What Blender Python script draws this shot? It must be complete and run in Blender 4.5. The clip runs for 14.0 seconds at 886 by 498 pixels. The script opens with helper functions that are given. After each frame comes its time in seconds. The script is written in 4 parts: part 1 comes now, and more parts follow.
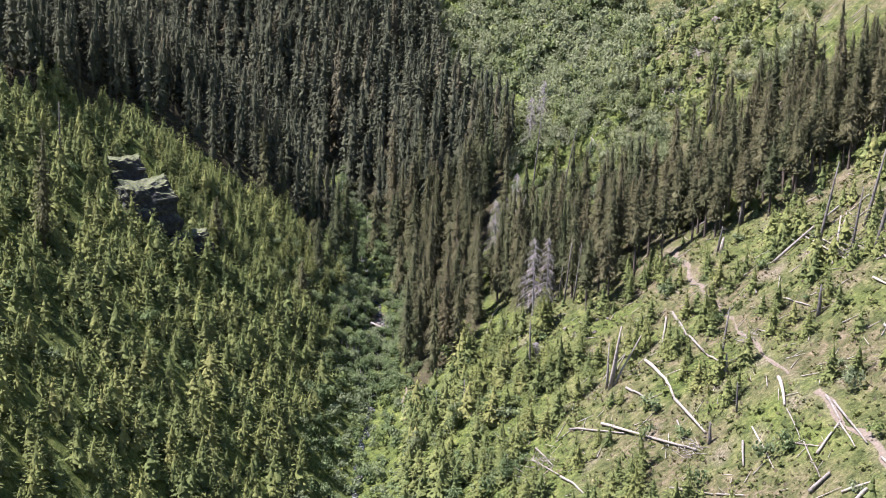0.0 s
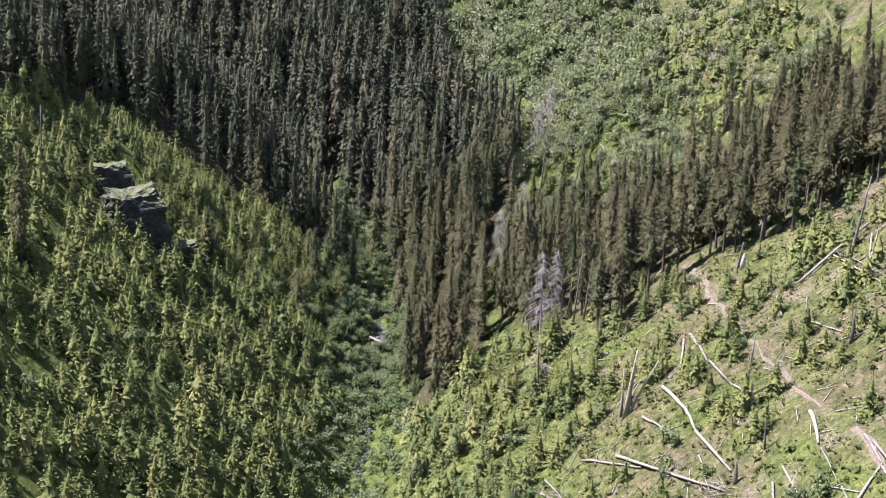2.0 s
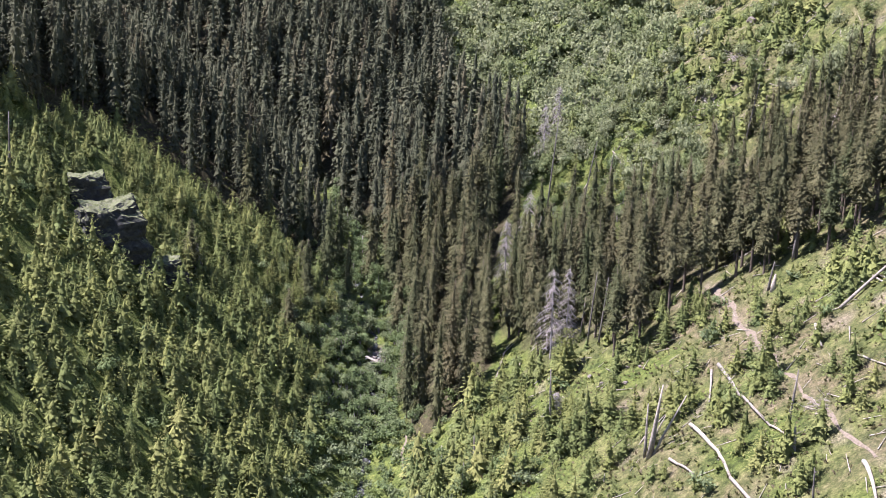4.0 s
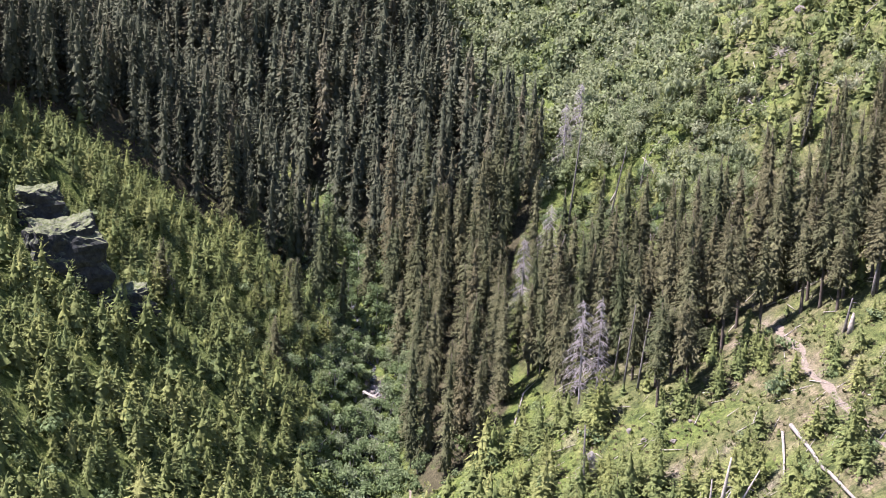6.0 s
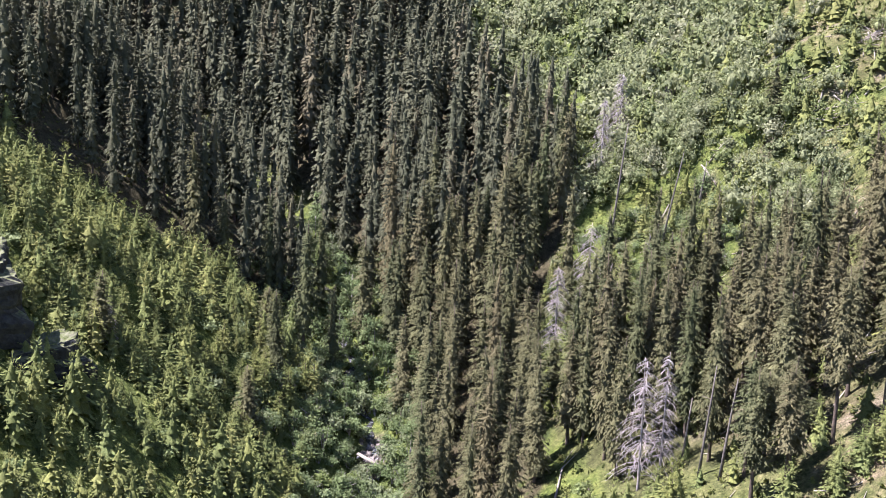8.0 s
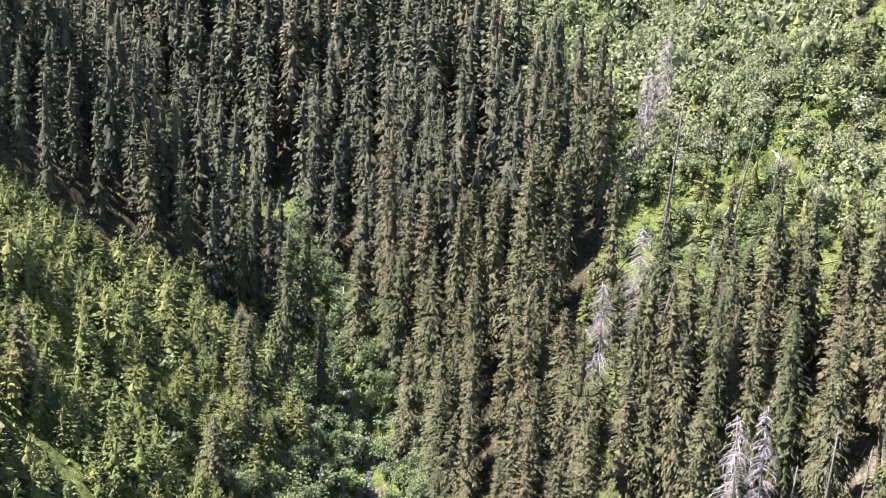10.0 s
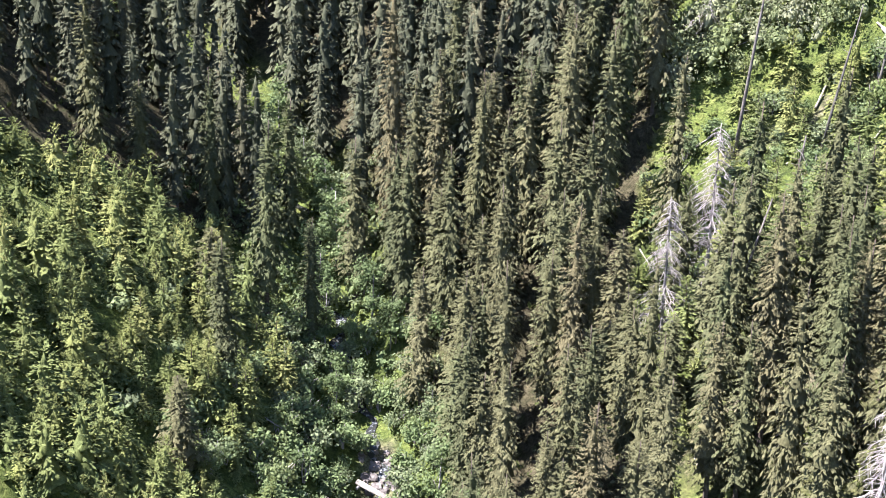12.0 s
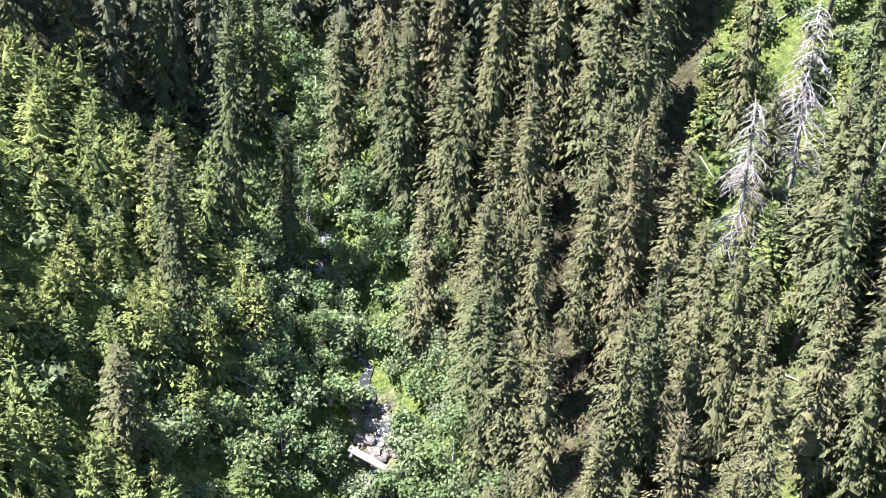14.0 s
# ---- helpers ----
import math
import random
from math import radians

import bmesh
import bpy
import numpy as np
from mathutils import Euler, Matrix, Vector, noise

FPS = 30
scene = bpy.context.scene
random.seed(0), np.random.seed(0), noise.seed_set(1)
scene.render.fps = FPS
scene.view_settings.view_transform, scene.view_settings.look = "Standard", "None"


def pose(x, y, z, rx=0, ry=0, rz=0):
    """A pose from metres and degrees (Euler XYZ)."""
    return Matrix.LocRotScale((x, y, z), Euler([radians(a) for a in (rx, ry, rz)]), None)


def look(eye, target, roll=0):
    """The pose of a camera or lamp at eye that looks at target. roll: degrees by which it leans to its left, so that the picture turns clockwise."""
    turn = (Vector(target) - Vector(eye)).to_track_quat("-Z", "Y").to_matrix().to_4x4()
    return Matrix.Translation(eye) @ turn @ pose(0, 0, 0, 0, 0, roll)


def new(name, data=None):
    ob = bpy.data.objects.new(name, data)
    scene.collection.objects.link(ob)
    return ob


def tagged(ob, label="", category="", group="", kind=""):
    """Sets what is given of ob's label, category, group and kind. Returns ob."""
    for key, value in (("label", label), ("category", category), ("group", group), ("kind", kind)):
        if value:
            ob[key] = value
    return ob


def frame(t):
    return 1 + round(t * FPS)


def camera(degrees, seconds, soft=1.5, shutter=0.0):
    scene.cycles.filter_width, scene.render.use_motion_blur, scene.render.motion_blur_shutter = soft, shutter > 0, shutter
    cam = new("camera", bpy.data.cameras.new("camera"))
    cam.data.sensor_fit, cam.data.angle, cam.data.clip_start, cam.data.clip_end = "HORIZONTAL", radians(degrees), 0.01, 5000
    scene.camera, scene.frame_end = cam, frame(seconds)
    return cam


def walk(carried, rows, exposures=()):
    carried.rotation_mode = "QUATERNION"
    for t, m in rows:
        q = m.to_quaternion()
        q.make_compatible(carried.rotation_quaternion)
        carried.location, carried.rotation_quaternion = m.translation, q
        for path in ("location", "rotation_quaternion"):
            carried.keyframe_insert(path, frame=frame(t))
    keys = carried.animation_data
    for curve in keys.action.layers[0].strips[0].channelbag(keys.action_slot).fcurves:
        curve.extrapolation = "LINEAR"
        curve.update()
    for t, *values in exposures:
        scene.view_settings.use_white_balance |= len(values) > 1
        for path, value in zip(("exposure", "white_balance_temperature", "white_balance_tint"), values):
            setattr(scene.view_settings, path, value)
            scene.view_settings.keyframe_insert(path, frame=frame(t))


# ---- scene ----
cam = camera(40.0, 14.0, soft=0.8)

PATH = [
    (0.0, look((4.345, 0.044, 100.281), (4.091, 98.527, 82.927), 1.701)),
    (0.5, look((4.286, 2.603, 100.469), (4.037, 101.066, 83.005), 1.788)),
    (1.0, look((4.178, 5.324, 100.660), (3.957, 103.778, 83.150), 1.844)),
    (1.5, look((4.032, 8.485, 100.755), (3.895, 106.942, 83.260), 1.929)),
    (2.0, look((3.620, 11.912, 100.902), (3.415, 110.367, 83.392), 2.012)),
    (2.5, look((3.308, 15.649, 101.061), (3.172, 114.095, 83.502), 2.044)),
    (3.0, look((3.015, 19.609, 101.157), (3.020, 118.051, 83.569), 2.036)),
    (5.5, look((-0.128, 47.054, 101.924), (0.707, 145.324, 83.424), 2.238)),
    (6.0, look((-0.725, 56.525, 101.562), (0.269, 154.754, 82.849), 2.258)),
    (6.5, look((-1.350, 66.318, 101.128), (-0.189, 164.513, 82.251), 2.313)),
    (7.0, look((-2.031, 76.184, 100.768), (-0.757, 174.339, 81.692), 2.387)),
    (7.5, look((-2.736, 86.133, 100.369), (-1.255, 184.226, 80.989), 2.442)),
    (8.0, look((-3.484, 95.806, 99.831), (-1.777, 193.817, 80.056), 2.438)),
    (10.5, look((-6.374, 135.608, 96.910), (-3.381, 232.658, 72.986), 1.572)),
    (11.0, look((-7.156, 142.924, 96.317), (-3.686, 239.176, 69.420), 1.557)),
    (11.5, look((-8.039, 149.868, 95.822), (-3.969, 245.134, 65.691), 1.600)),
    (12.0, look((-8.875, 156.494, 95.380), (-4.126, 250.668, 62.083), 1.626)),
    (12.5, look((-9.483, 162.760, 94.872), (-4.147, 255.744, 58.466), 1.642)),
    (13.0, look((-9.854, 168.732, 94.126), (-4.083, 260.451, 54.700), 1.670)),
    (13.5, look((-9.951, 174.479, 93.358), (-3.840, 264.839, 50.957), 1.693)),
    (14.0, look((-10.025, 179.882, 92.455), (-3.589, 268.777, 47.110), 1.693)),
]
walk(cam, PATH, [(0.0, 1.7, 5900, 23), (3.0, 1.76, 5900, 25), (8.0, 2.07, 5940, 26), (10.5, 2.36, 6000, 24), (12.5, 2.44, 5890, 16), (14.0, 2.52, 5820, 12)])

# ---- world and light ----
world = bpy.data.worlds.new("sky")
scene.world = world
world.use_nodes = True
wn = world.node_tree
sky = wn.nodes.new("ShaderNodeTexSky")
sky.sky_type = "NISHITA"
sky.sun_disc = False
SUN_EL, SUN_AZ = radians(60), radians(-90)      # azimuth from +y towards +x
sky.sun_elevation, sky.sun_rotation = SUN_EL, SUN_AZ
sky.altitude = 1200
wn.links.new(sky.outputs[0], wn.nodes["Background"].inputs[0])
wn.nodes["Background"].inputs[1].default_value = 0.072
sun_data = bpy.data.lights.new("sun", "SUN")
sun_data.energy, sun_data.angle, sun_data.color = 5.0, radians(0.53), (1.0, 0.95, 0.86)
sun = new("sun", sun_data)
sun_dir = Vector((math.sin(SUN_AZ) * math.cos(SUN_EL), math.cos(SUN_AZ) * math.cos(SUN_EL), math.sin(SUN_EL)))
sun.matrix_world = look(sun_dir * 300, (0, 0, 0))


# ---- materials ----
def material(name, rough=0.8, spec=0.3):
    m = bpy.data.materials.new(name)
    m.use_nodes = True
    b = m.node_tree.nodes["Principled BSDF"]
    b.inputs["Roughness"].default_value = rough
    b.inputs["Specular IOR Level"].default_value = spec
    return m, m.node_tree, b


def node(tree, kind, **values):
    n = tree.nodes.new(kind)
    for key, value in values.items():
        n.inputs[key].default_value = value
    return n


def ramp(tree, source, stops):
    n = tree.nodes.new("ShaderNodeValToRGB")
    while len(n.color_ramp.elements) < len(stops):
        n.color_ramp.elements.new(0.5)
    for e, (at, c) in zip(n.color_ramp.elements, stops):
        e.position, e.color = at, (*c, 1)
    tree.links.new(source, n.inputs[0])
    return n.outputs[0]


def blend(tree, fac, a, b, mode="MIX"):
    n = tree.nodes.new("ShaderNodeMix")
    n.data_type, n.blend_type = "RGBA", mode
    for socket, value in ((n.inputs[0], fac), (n.inputs[6], a), (n.inputs[7], b)):
        if isinstance(value, (float, int)):
            socket.default_value = value
        elif isinstance(value, tuple):
            socket.default_value = (*value, 1)
        else:
            tree.links.new(value, socket)
    return n.outputs[2]


def noise_out(tree, scale, detail=3.0, rough=0.6):
    pos = tree.nodes.new("ShaderNodeNewGeometry")
    n = node(tree, "ShaderNodeTexNoise", Scale=scale, Detail=detail, Roughness=rough)
    tree.links.new(pos.outputs["Position"], n.inputs["Vector"])
    return n.outputs[0]


def sprig_random(tree):
    """One number for each plant: its mesh's own tint value, shifted by its object's random value."""
    a = tree.nodes.new("ShaderNodeAttribute")
    a.attribute_name = "tint"
    o = tree.nodes.new("ShaderNodeObjectInfo")
    s = tree.nodes.new("ShaderNodeMath")
    s.operation = "ADD"
    tree.links.new(a.outputs["Fac"], s.inputs[0])
    tree.links.new(o.outputs["Random"], s.inputs[1])
    f = tree.nodes.new("ShaderNodeMath")
    f.operation = "FRACT"
    tree.links.new(s.outputs[0], f.inputs[0])
    return f.outputs[0]


def foliage(name, stops, through_light=0.25, rough=0.8, spots=0.3):
    m, tree, b = material(name, rough, 0.08)
    per_plant = ramp(tree, sprig_random(tree), stops)
    geo = tree.nodes.new("ShaderNodeNewGeometry")
    per_sprig = ramp(tree, geo.outputs["Random Per Island"], [(0, (1 - spots, 1 - 0.95 * spots, 1 - spots)), (1, (1 + spots, 1 + 0.95 * spots, 1 + 0.7 * spots))])
    colour = blend(tree, 1.0, per_plant, per_sprig, "MULTIPLY")
    grain = noise_out(tree, 5.5, 3, 0.75)
    colour = blend(tree, 1.0, colour, ramp(tree, grain, [(0.3, (0.68, 0.7, 0.68)), (0.7, (1.32, 1.3, 1.28))]), "MULTIPLY")
    bump = node(tree, "ShaderNodeBump", Strength=0.6, Distance=0.1)
    tree.links.new(grain, bump.inputs["Height"])
    tree.links.new(bump.outputs[0], b.inputs["Normal"])
    tree.links.new(colour, b.inputs["Base Color"])
    t = tree.nodes.new("ShaderNodeBsdfTranslucent")
    tree.links.new(colour, t.inputs[0])
    mix = node(tree, "ShaderNodeMixShader", Fac=through_light)
    tree.links.new(b.outputs[0], mix.inputs[1])
    tree.links.new(t.outputs[0], mix.inputs[2])
    tree.links.new(mix.outputs[0], tree.nodes["Material Output"].inputs[0])
    return m


M_SPRUCE = foliage("old_spruce_needles", [(0, (0.068, 0.076, 0.04)), (0.3, (0.095, 0.095, 0.05)), (0.6, (0.11, 0.105, 0.058)), (0.8, (0.08, 0.093, 0.046)), (1, (0.122, 0.107, 0.062))], 0.15, 0.8, 0.18)
# Shade and blue distance haze are put into this darker, bluer needle colour
M_HAZED_WOOD = foliage("hazed_spruce_needles", [(0, (0.054, 0.06, 0.04)), (0.4, (0.08, 0.083, 0.055)), (0.8, (0.07, 0.076, 0.05)), (1, (0.106, 0.094, 0.062))], 0.1, 0.8, 0.3)
M_BELT = foliage("brownish_spruce_needles", [(0, (0.07, 0.08, 0.04)), (0.35, (0.093, 0.094, 0.05)), (0.7, (0.101, 0.097, 0.053)), (1, (0.11, 0.099, 0.057))], 0.12, 0.8, 0.22)
M_YOUNG = foliage("young_spruce_needles", [(0, (0.105, 0.127, 0.049)), (0.4, (0.162, 0.174, 0.062)), (0.75, (0.116, 0.142, 0.056)), (1, (0.192, 0.195, 0.074))], 0.2, 0.8, 0.24)
M_LEAF = foliage("broad_leaves", [(0, (0.125, 0.165, 0.08)), (0.45, (0.155, 0.2, 0.096)), (0.8, (0.185, 0.215, 0.13)), (1, (0.172, 0.215, 0.08))], 0.4)
M_WILLOW = foliage("grey_willow_leaves", [(0, (0.17, 0.2, 0.105)), (0.35, (0.225, 0.245, 0.15)), (0.7, (0.185, 0.22, 0.1)), (1, (0.255, 0.265, 0.18))], 0.42)
M_HERB = foliage("meadow_herbs", [(0, (0.068, 0.077, 0.031)), (0.35, (0.108, 0.103, 0.05)), (0.65, (0.148, 0.126, 0.081)), (1, (0.182, 0.15, 0.105))], 0.3)
M_FERN = foliage("bright_undergrowth", [(0, (0.06, 0.075, 0.03)), (0.5, (0.115, 0.135, 0.045)), (1, (0.16, 0.168, 0.062))], 0.3)


def bark(name, dark, light, scale=3.0, rough=0.9):
    m, tree, b = material(name, rough, 0.2)
    a = noise_out(tree, scale, 5, 0.7)
    c = ramp(tree, a, [(0.3, dark), (0.7, light)])
    r = ramp(tree, sprig_random(tree), [(0, (0.75, 0.75, 0.75)), (1, (1.15, 1.12, 1.1))])
    tree.links.new(blend(tree, 1.0, c, r, "MULTIPLY"), b.inputs["Base Color"])
    bump = node(tree, "ShaderNodeBump", Strength=0.6, Distance=0.08)
    tree.links.new(a, bump.inputs["Height"])
    tree.links.new(bump.outputs[0], b.inputs["Normal"])
    return m


M_BARK = bark("spruce_bark", (0.05, 0.04, 0.032), (0.15, 0.12, 0.1))
M_DEAD = bark("bleached_wood", (0.13, 0.115, 0.1), (0.4, 0.36, 0.32), 3.2)
M_GREY = bark("grey_dead_wood", (0.2, 0.18, 0.18), (0.4, 0.365, 0.365), 2.0)
M_CHAR = bark("dark_dead_trunk", (0.06, 0.055, 0.05), (0.2, 0.18, 0.17), 2.5)


def rock_material():
    m, tree, b = material("shade_toned_mossy_rock", 0.9, 0.2)
    a = noise_out(tree, 1.3, 6, 0.7)
    # Shade is put into the dark base; upward faces get moss and painted sunlight
    c = ramp(tree, a, [(0.3, (0.018, 0.019, 0.021)), (0.7, (0.065, 0.066, 0.064))])
    geo = tree.nodes.new("ShaderNodeNewGeometry")
    xyz = tree.nodes.new("ShaderNodeSeparateXYZ")
    tree.links.new(geo.outputs["Normal"], xyz.inputs[0])
    sunlit_moss = ramp(tree, xyz.outputs[2], [(0.45, (0, 0, 0)), (0.75, (1, 1, 1))])
    c = blend(tree, sunlit_moss, c, ramp(tree, noise_out(tree, 2.2, 4), [(0.35, (0.07, 0.085, 0.03)), (0.66, (0.15, 0.15, 0.1))]))
    tree.links.new(c, b.inputs["Base Color"])
    bump = node(tree, "ShaderNodeBump", Strength=1.0, Distance=0.3)
    tree.links.new(a, bump.inputs["Height"])
    tree.links.new(bump.outputs[0], b.inputs["Normal"])
    return m


M_CRAG = rock_material()
M_BOULDER = bark("pale_stream_stone", (0.07, 0.06, 0.055), (0.24, 0.21, 0.2), 1.5)


def ground_material():
    m, tree, b = material("mountain_ground", 0.95, 0.15)
    def attr(name):
        a = tree.nodes.new("ShaderNodeAttribute")
        a.attribute_name = name
        return a.outputs["Fac"]
    mid, fine = noise_out(tree, 0.5, 5, 0.7), noise_out(tree, 5.0, 4, 0.7)
    floor_c = ramp(tree, mid, [(0.3, (0.04, 0.036, 0.02)), (0.55, (0.075, 0.064, 0.04)), (0.7, (0.06, 0.075, 0.026))])
    grass = ramp(tree, mid, [(0.3, (0.045, 0.054, 0.022)), (0.43, (0.083, 0.085, 0.038)), (0.54, (0.127, 0.108, 0.064)), (0.66, (0.184, 0.147, 0.11))])
    lush = ramp(tree, mid, [(0.34, (0.04, 0.055, 0.018)), (0.52, (0.1, 0.125, 0.034)), (0.68, (0.145, 0.155, 0.05))])
    c = blend(tree, attr("meadow"), lush, grass)
    c = blend(tree, attr("wood"), c, floor_c)
    c = blend(tree, attr("bare"), c, ramp(tree, fine, [(0.3, (0.12, 0.095, 0.075)), (0.7, (0.23, 0.19, 0.155))]))
    grain = blend(tree, 1.0, ramp(tree, fine, [(0.3, (0.5, 0.5, 0.5)), (0.7, (1.4, 1.4, 1.35))]), ramp(tree, noise_out(tree, 1.7, 4, 0.7), [(0.35, (0.5, 0.55, 0.45)), (0.65, (1.25, 1.22, 1.2))]), "MULTIPLY")
    c = blend(tree, 1.0, c, grain, "MULTIPLY")
    tree.links.new(c, b.inputs["Base Color"])
    bump = node(tree, "ShaderNodeBump", Strength=0.8, Distance=0.3)
    tree.links.new(fine, bump.inputs["Height"])
    tree.links.new(bump.outputs[0], b.inputs["Normal"])
    return m


M_GROUND = ground_material()


def water_material():
    m, tree, b = material("stream_water", 0.12, 0.5)
    c = ramp(tree, noise_out(tree, 2.5, 4, 0.7), [(0.52, (0.03, 0.03, 0.026)), (0.75, (0.4, 0.42, 0.44))])
    tree.links.new(c, b.inputs["Base Color"])
    bump = node(tree, "ShaderNodeBump", Strength=0.5, Distance=0.1)
    tree.links.new(noise_out(tree, 4, 3), bump.inputs["Height"])
    tree.links.new(bump.outputs[0], b.inputs["Normal"])
    return m


M_WATER = water_material()

# ---- the lie of the land ----
# the stream's line: x, y, z
STREAM = np.array([(-14, -600, -34), (-12, 60, -4), (-11, 182, 4.5), (-10, 225, 8.5), (-10, 240, 11), (-14, 256, 15), (-19, 282, 19),
                   (-33, 312, 24), (-56, 340, 30), (-100, 375, 40), (-190, 430, 62), (-900, 800, 250)], float)


def by_stream(x, y):
    """Signed distance from the stream (right bank positive) and the stream's height there."""
    best, side, level = np.full(x.shape, 1e9), np.zeros(x.shape), np.zeros(x.shape)
    for a, b in zip(STREAM[:-1], STREAM[1:]):
        d = b - a
        t = np.clip(((x - a[0]) * d[0] + (y - a[1]) * d[1]) / (d[0] ** 2 + d[1] ** 2), 0, 1)
        px, py = a[0] + t * d[0], a[1] + t * d[1]
        dist = np.hypot(x - px, y - py)
        m = dist < best
        best, level = np.where(m, dist, best), np.where(m, a[2] + t * d[2], level)
        side = np.where(m, np.sign(d[1] * (x - px) - d[0] * (y - py)), side)
    return best * side, level


def waves(x, y, size, seed):
    """Smooth unevenness in about -1 to 1."""
    r = np.random.RandomState(seed)
    out = np.zeros(np.shape(x))
    for k in range(6):
        a, p, f = r.uniform(0, 6.283), r.uniform(0, 6.283), (0.7 + 0.35 * k) / size * 6.283
        out = out + np.sin((np.cos(a) * x + np.sin(a) * y) * f + p) / (1 + 0.4 * k)
    return out / 2.4


def plan_height(x, y):
    x, y = np.asarray(x, float), np.asarray(y, float)
    d, level = by_stream(x, y)
    left = np.interp(y, [125, 165, 215, 240, 265], [1.02, 0.93, 0.83, 0.70, 0.61])
    right = np.interp(y, [150, 190, 205, 240, 265, 290, 330], [0.69, 0.67, 0.64, 0.70, 0.72, 0.66, 0.58])
    steep = np.where(d < 0, left, right)
    a = np.maximum(np.abs(d) - 1.5, 0)
    a = a - 0.8 * (1 - np.exp(-a / 4.0))
    a = np.where(d < 0, np.minimum(a, 72) + 0.45 * np.maximum(a - 72, 0), a)
    rise = 900 * (1 - np.exp(-steep * 1.03 * a / 900))
    uneven = waves(x, y, 38, 3) * 1.0 + waves(x, y, 13, 5) * 0.45 + waves(x, y, 4.5, 8) * 0.13
    return level + rise + uneven * np.clip(a / 10, 0, 1)


# plan's grid bent, term by term, to points tracked in the camera's view
BEND = np.array([(-0.135, 10.219, -1.063), (2.493, 1.192, -0.141), (-0.662, -8.252, -0.620), (-0.180, -4.609, -1.442), (-1.457, -1.020, -0.645), (-0.066, -6.404, 0.416), (-1.021, -0.178, 0.246), (-0.240, -0.060, -0.212), (-1.088, -0.274, -0.553), (0.043, 1.177, -0.218)])
TILT = radians(6.93)      # turned to suit the camera's pitch; the valley climbs towards its head


def lay(u, v):
    """The ground's points, in metres, at places of the plan."""
    u, v = np.asarray(u, float), np.asarray(v, float)
    z = plan_height(u, v) - 100
    p, q = np.clip(u / 60, -2.6, 1.9), np.clip((v - 220) / 60, -2.2, 3.4)
    terms = np.stack([np.ones(p.shape), p, q, p * p, p * q, q * q, p ** 3, p * p * q, p * q * q, q ** 3], -1)
    level = np.stack([4.3 + (u - 4.3) * 0.89, v * math.cos(TILT) - z * math.sin(TILT), v * math.sin(TILT) + z * math.cos(TILT) + 100], -1)
    return level + terms @ BEND


def spot(u, v, up=0.0):
    """One point of the ground, or a little above it."""
    p = lay(u, v)
    return Vector((p[0], p[1], p[2] + up))


def inside(x, y, ring):
    x, y = np.asarray(x, float), np.asarray(y, float)
    odd = np.zeros(x.shape, bool)
    for (xa, ya), (xb, yb) in zip(ring, ring[1:] + ring[:1]):
        if ya == yb:
            continue
        cross = (ya > y) != (yb > y)
        odd ^= cross & (x < xa + (y - ya) * (xb - xa) / (yb - ya))
    return odd


# plan of the plant cover
WOOD = [(-6, 204), (-2.4, 199), (1.5, 197.5), (9.5, 202), (12.5, 212), (12, 240), (16, 252), (22, 272), (22, 290), (12, 312), (4, 340), (-2, 380), (-20, 480), (-260, 480),
        (-260, 214), (-120, 214), (-88, 219), (-82, 232), (-78, 258), (-66, 267), (-50, 265), (-42, 268), (-33, 267), (-26, 270), (-20, 268), (-8, 252), (-3, 237), (-5, 220)]
BELT = [(13, 219), (18, 206), (20, 193), (29, 186), (34, 185), (40, 189), (47, 191), (55, 185), (64, 181), (72, 181), (92, 190), (105, 215), (75, 220), (50, 218), (36, 226), (27, 234), (18, 233)]
TRAIL = [(54, 110), (53.4, 117), (51.9, 129), (50.3, 136), (48.8, 147), (48, 162), (47, 172), (46.9, 182), (46.4, 191), (47, 199), (44, 206), (34, 207)]
LOW_TRAIL = [(-3.2, 203), (-3.5, 197), (-3.3, 192), (-2.6, 187)]


def line_distance(x, y, pts):
    best = np.full(np.shape(x), 1e9)
    for (xa, ya), (xb, yb) in zip(pts[:-1], pts[1:]):
        dx, dy = xb - xa, yb - ya
        t = np.clip(((x - xa) * dx + (y - ya) * dy) / (dx * dx + dy * dy), 0, 1)
        best = np.minimum(best, np.hypot(x - xa - t * dx, y - ya - t * dy))
    return best


# ---- mesh helpers ----
def tri_mesh(name, verts, faces, mats, index=None, tint=None, smooth=False):
    verts, faces = np.asarray(verts, np.float32), np.asarray(faces, np.int32)
    me = bpy.data.meshes.new(name)
    k = faces.shape[1]
    me.vertices.add(len(verts))
    me.vertices.foreach_set("co", verts.ravel())
    me.loops.add(faces.size)
    me.loops.foreach_set("vertex_index", faces.ravel())
    me.polygons.add(len(faces))
    me.polygons.foreach_set("loop_start", np.arange(len(faces), dtype=np.int32) * k)
    me.polygons.foreach_set("loop_total", np.full(len(faces), k, np.int32))
    for m in mats:
        me.materials.append(m)
    if index is not None:
        me.polygons.foreach_set("material_index", np.asarray(index, np.int32))
    if tint is not None:
        a = me.attributes.new("tint", "FLOAT", "FACE")
        a.data.foreach_set("value", np.asarray(tint, np.float32))
    me.update(calc_edges=True)
    if smooth:
        me.polygons.foreach_set("use_smooth", np.ones(len(faces), bool))
    return me


def part(name, me, parent, label=""):
    ob = new(name, me)
    ob.parent = parent
    return tagged(ob, label=label)


def thing(name, label, category, group="", kind="", data=None):
    return tagged(new(name, data), label, category, group, kind)


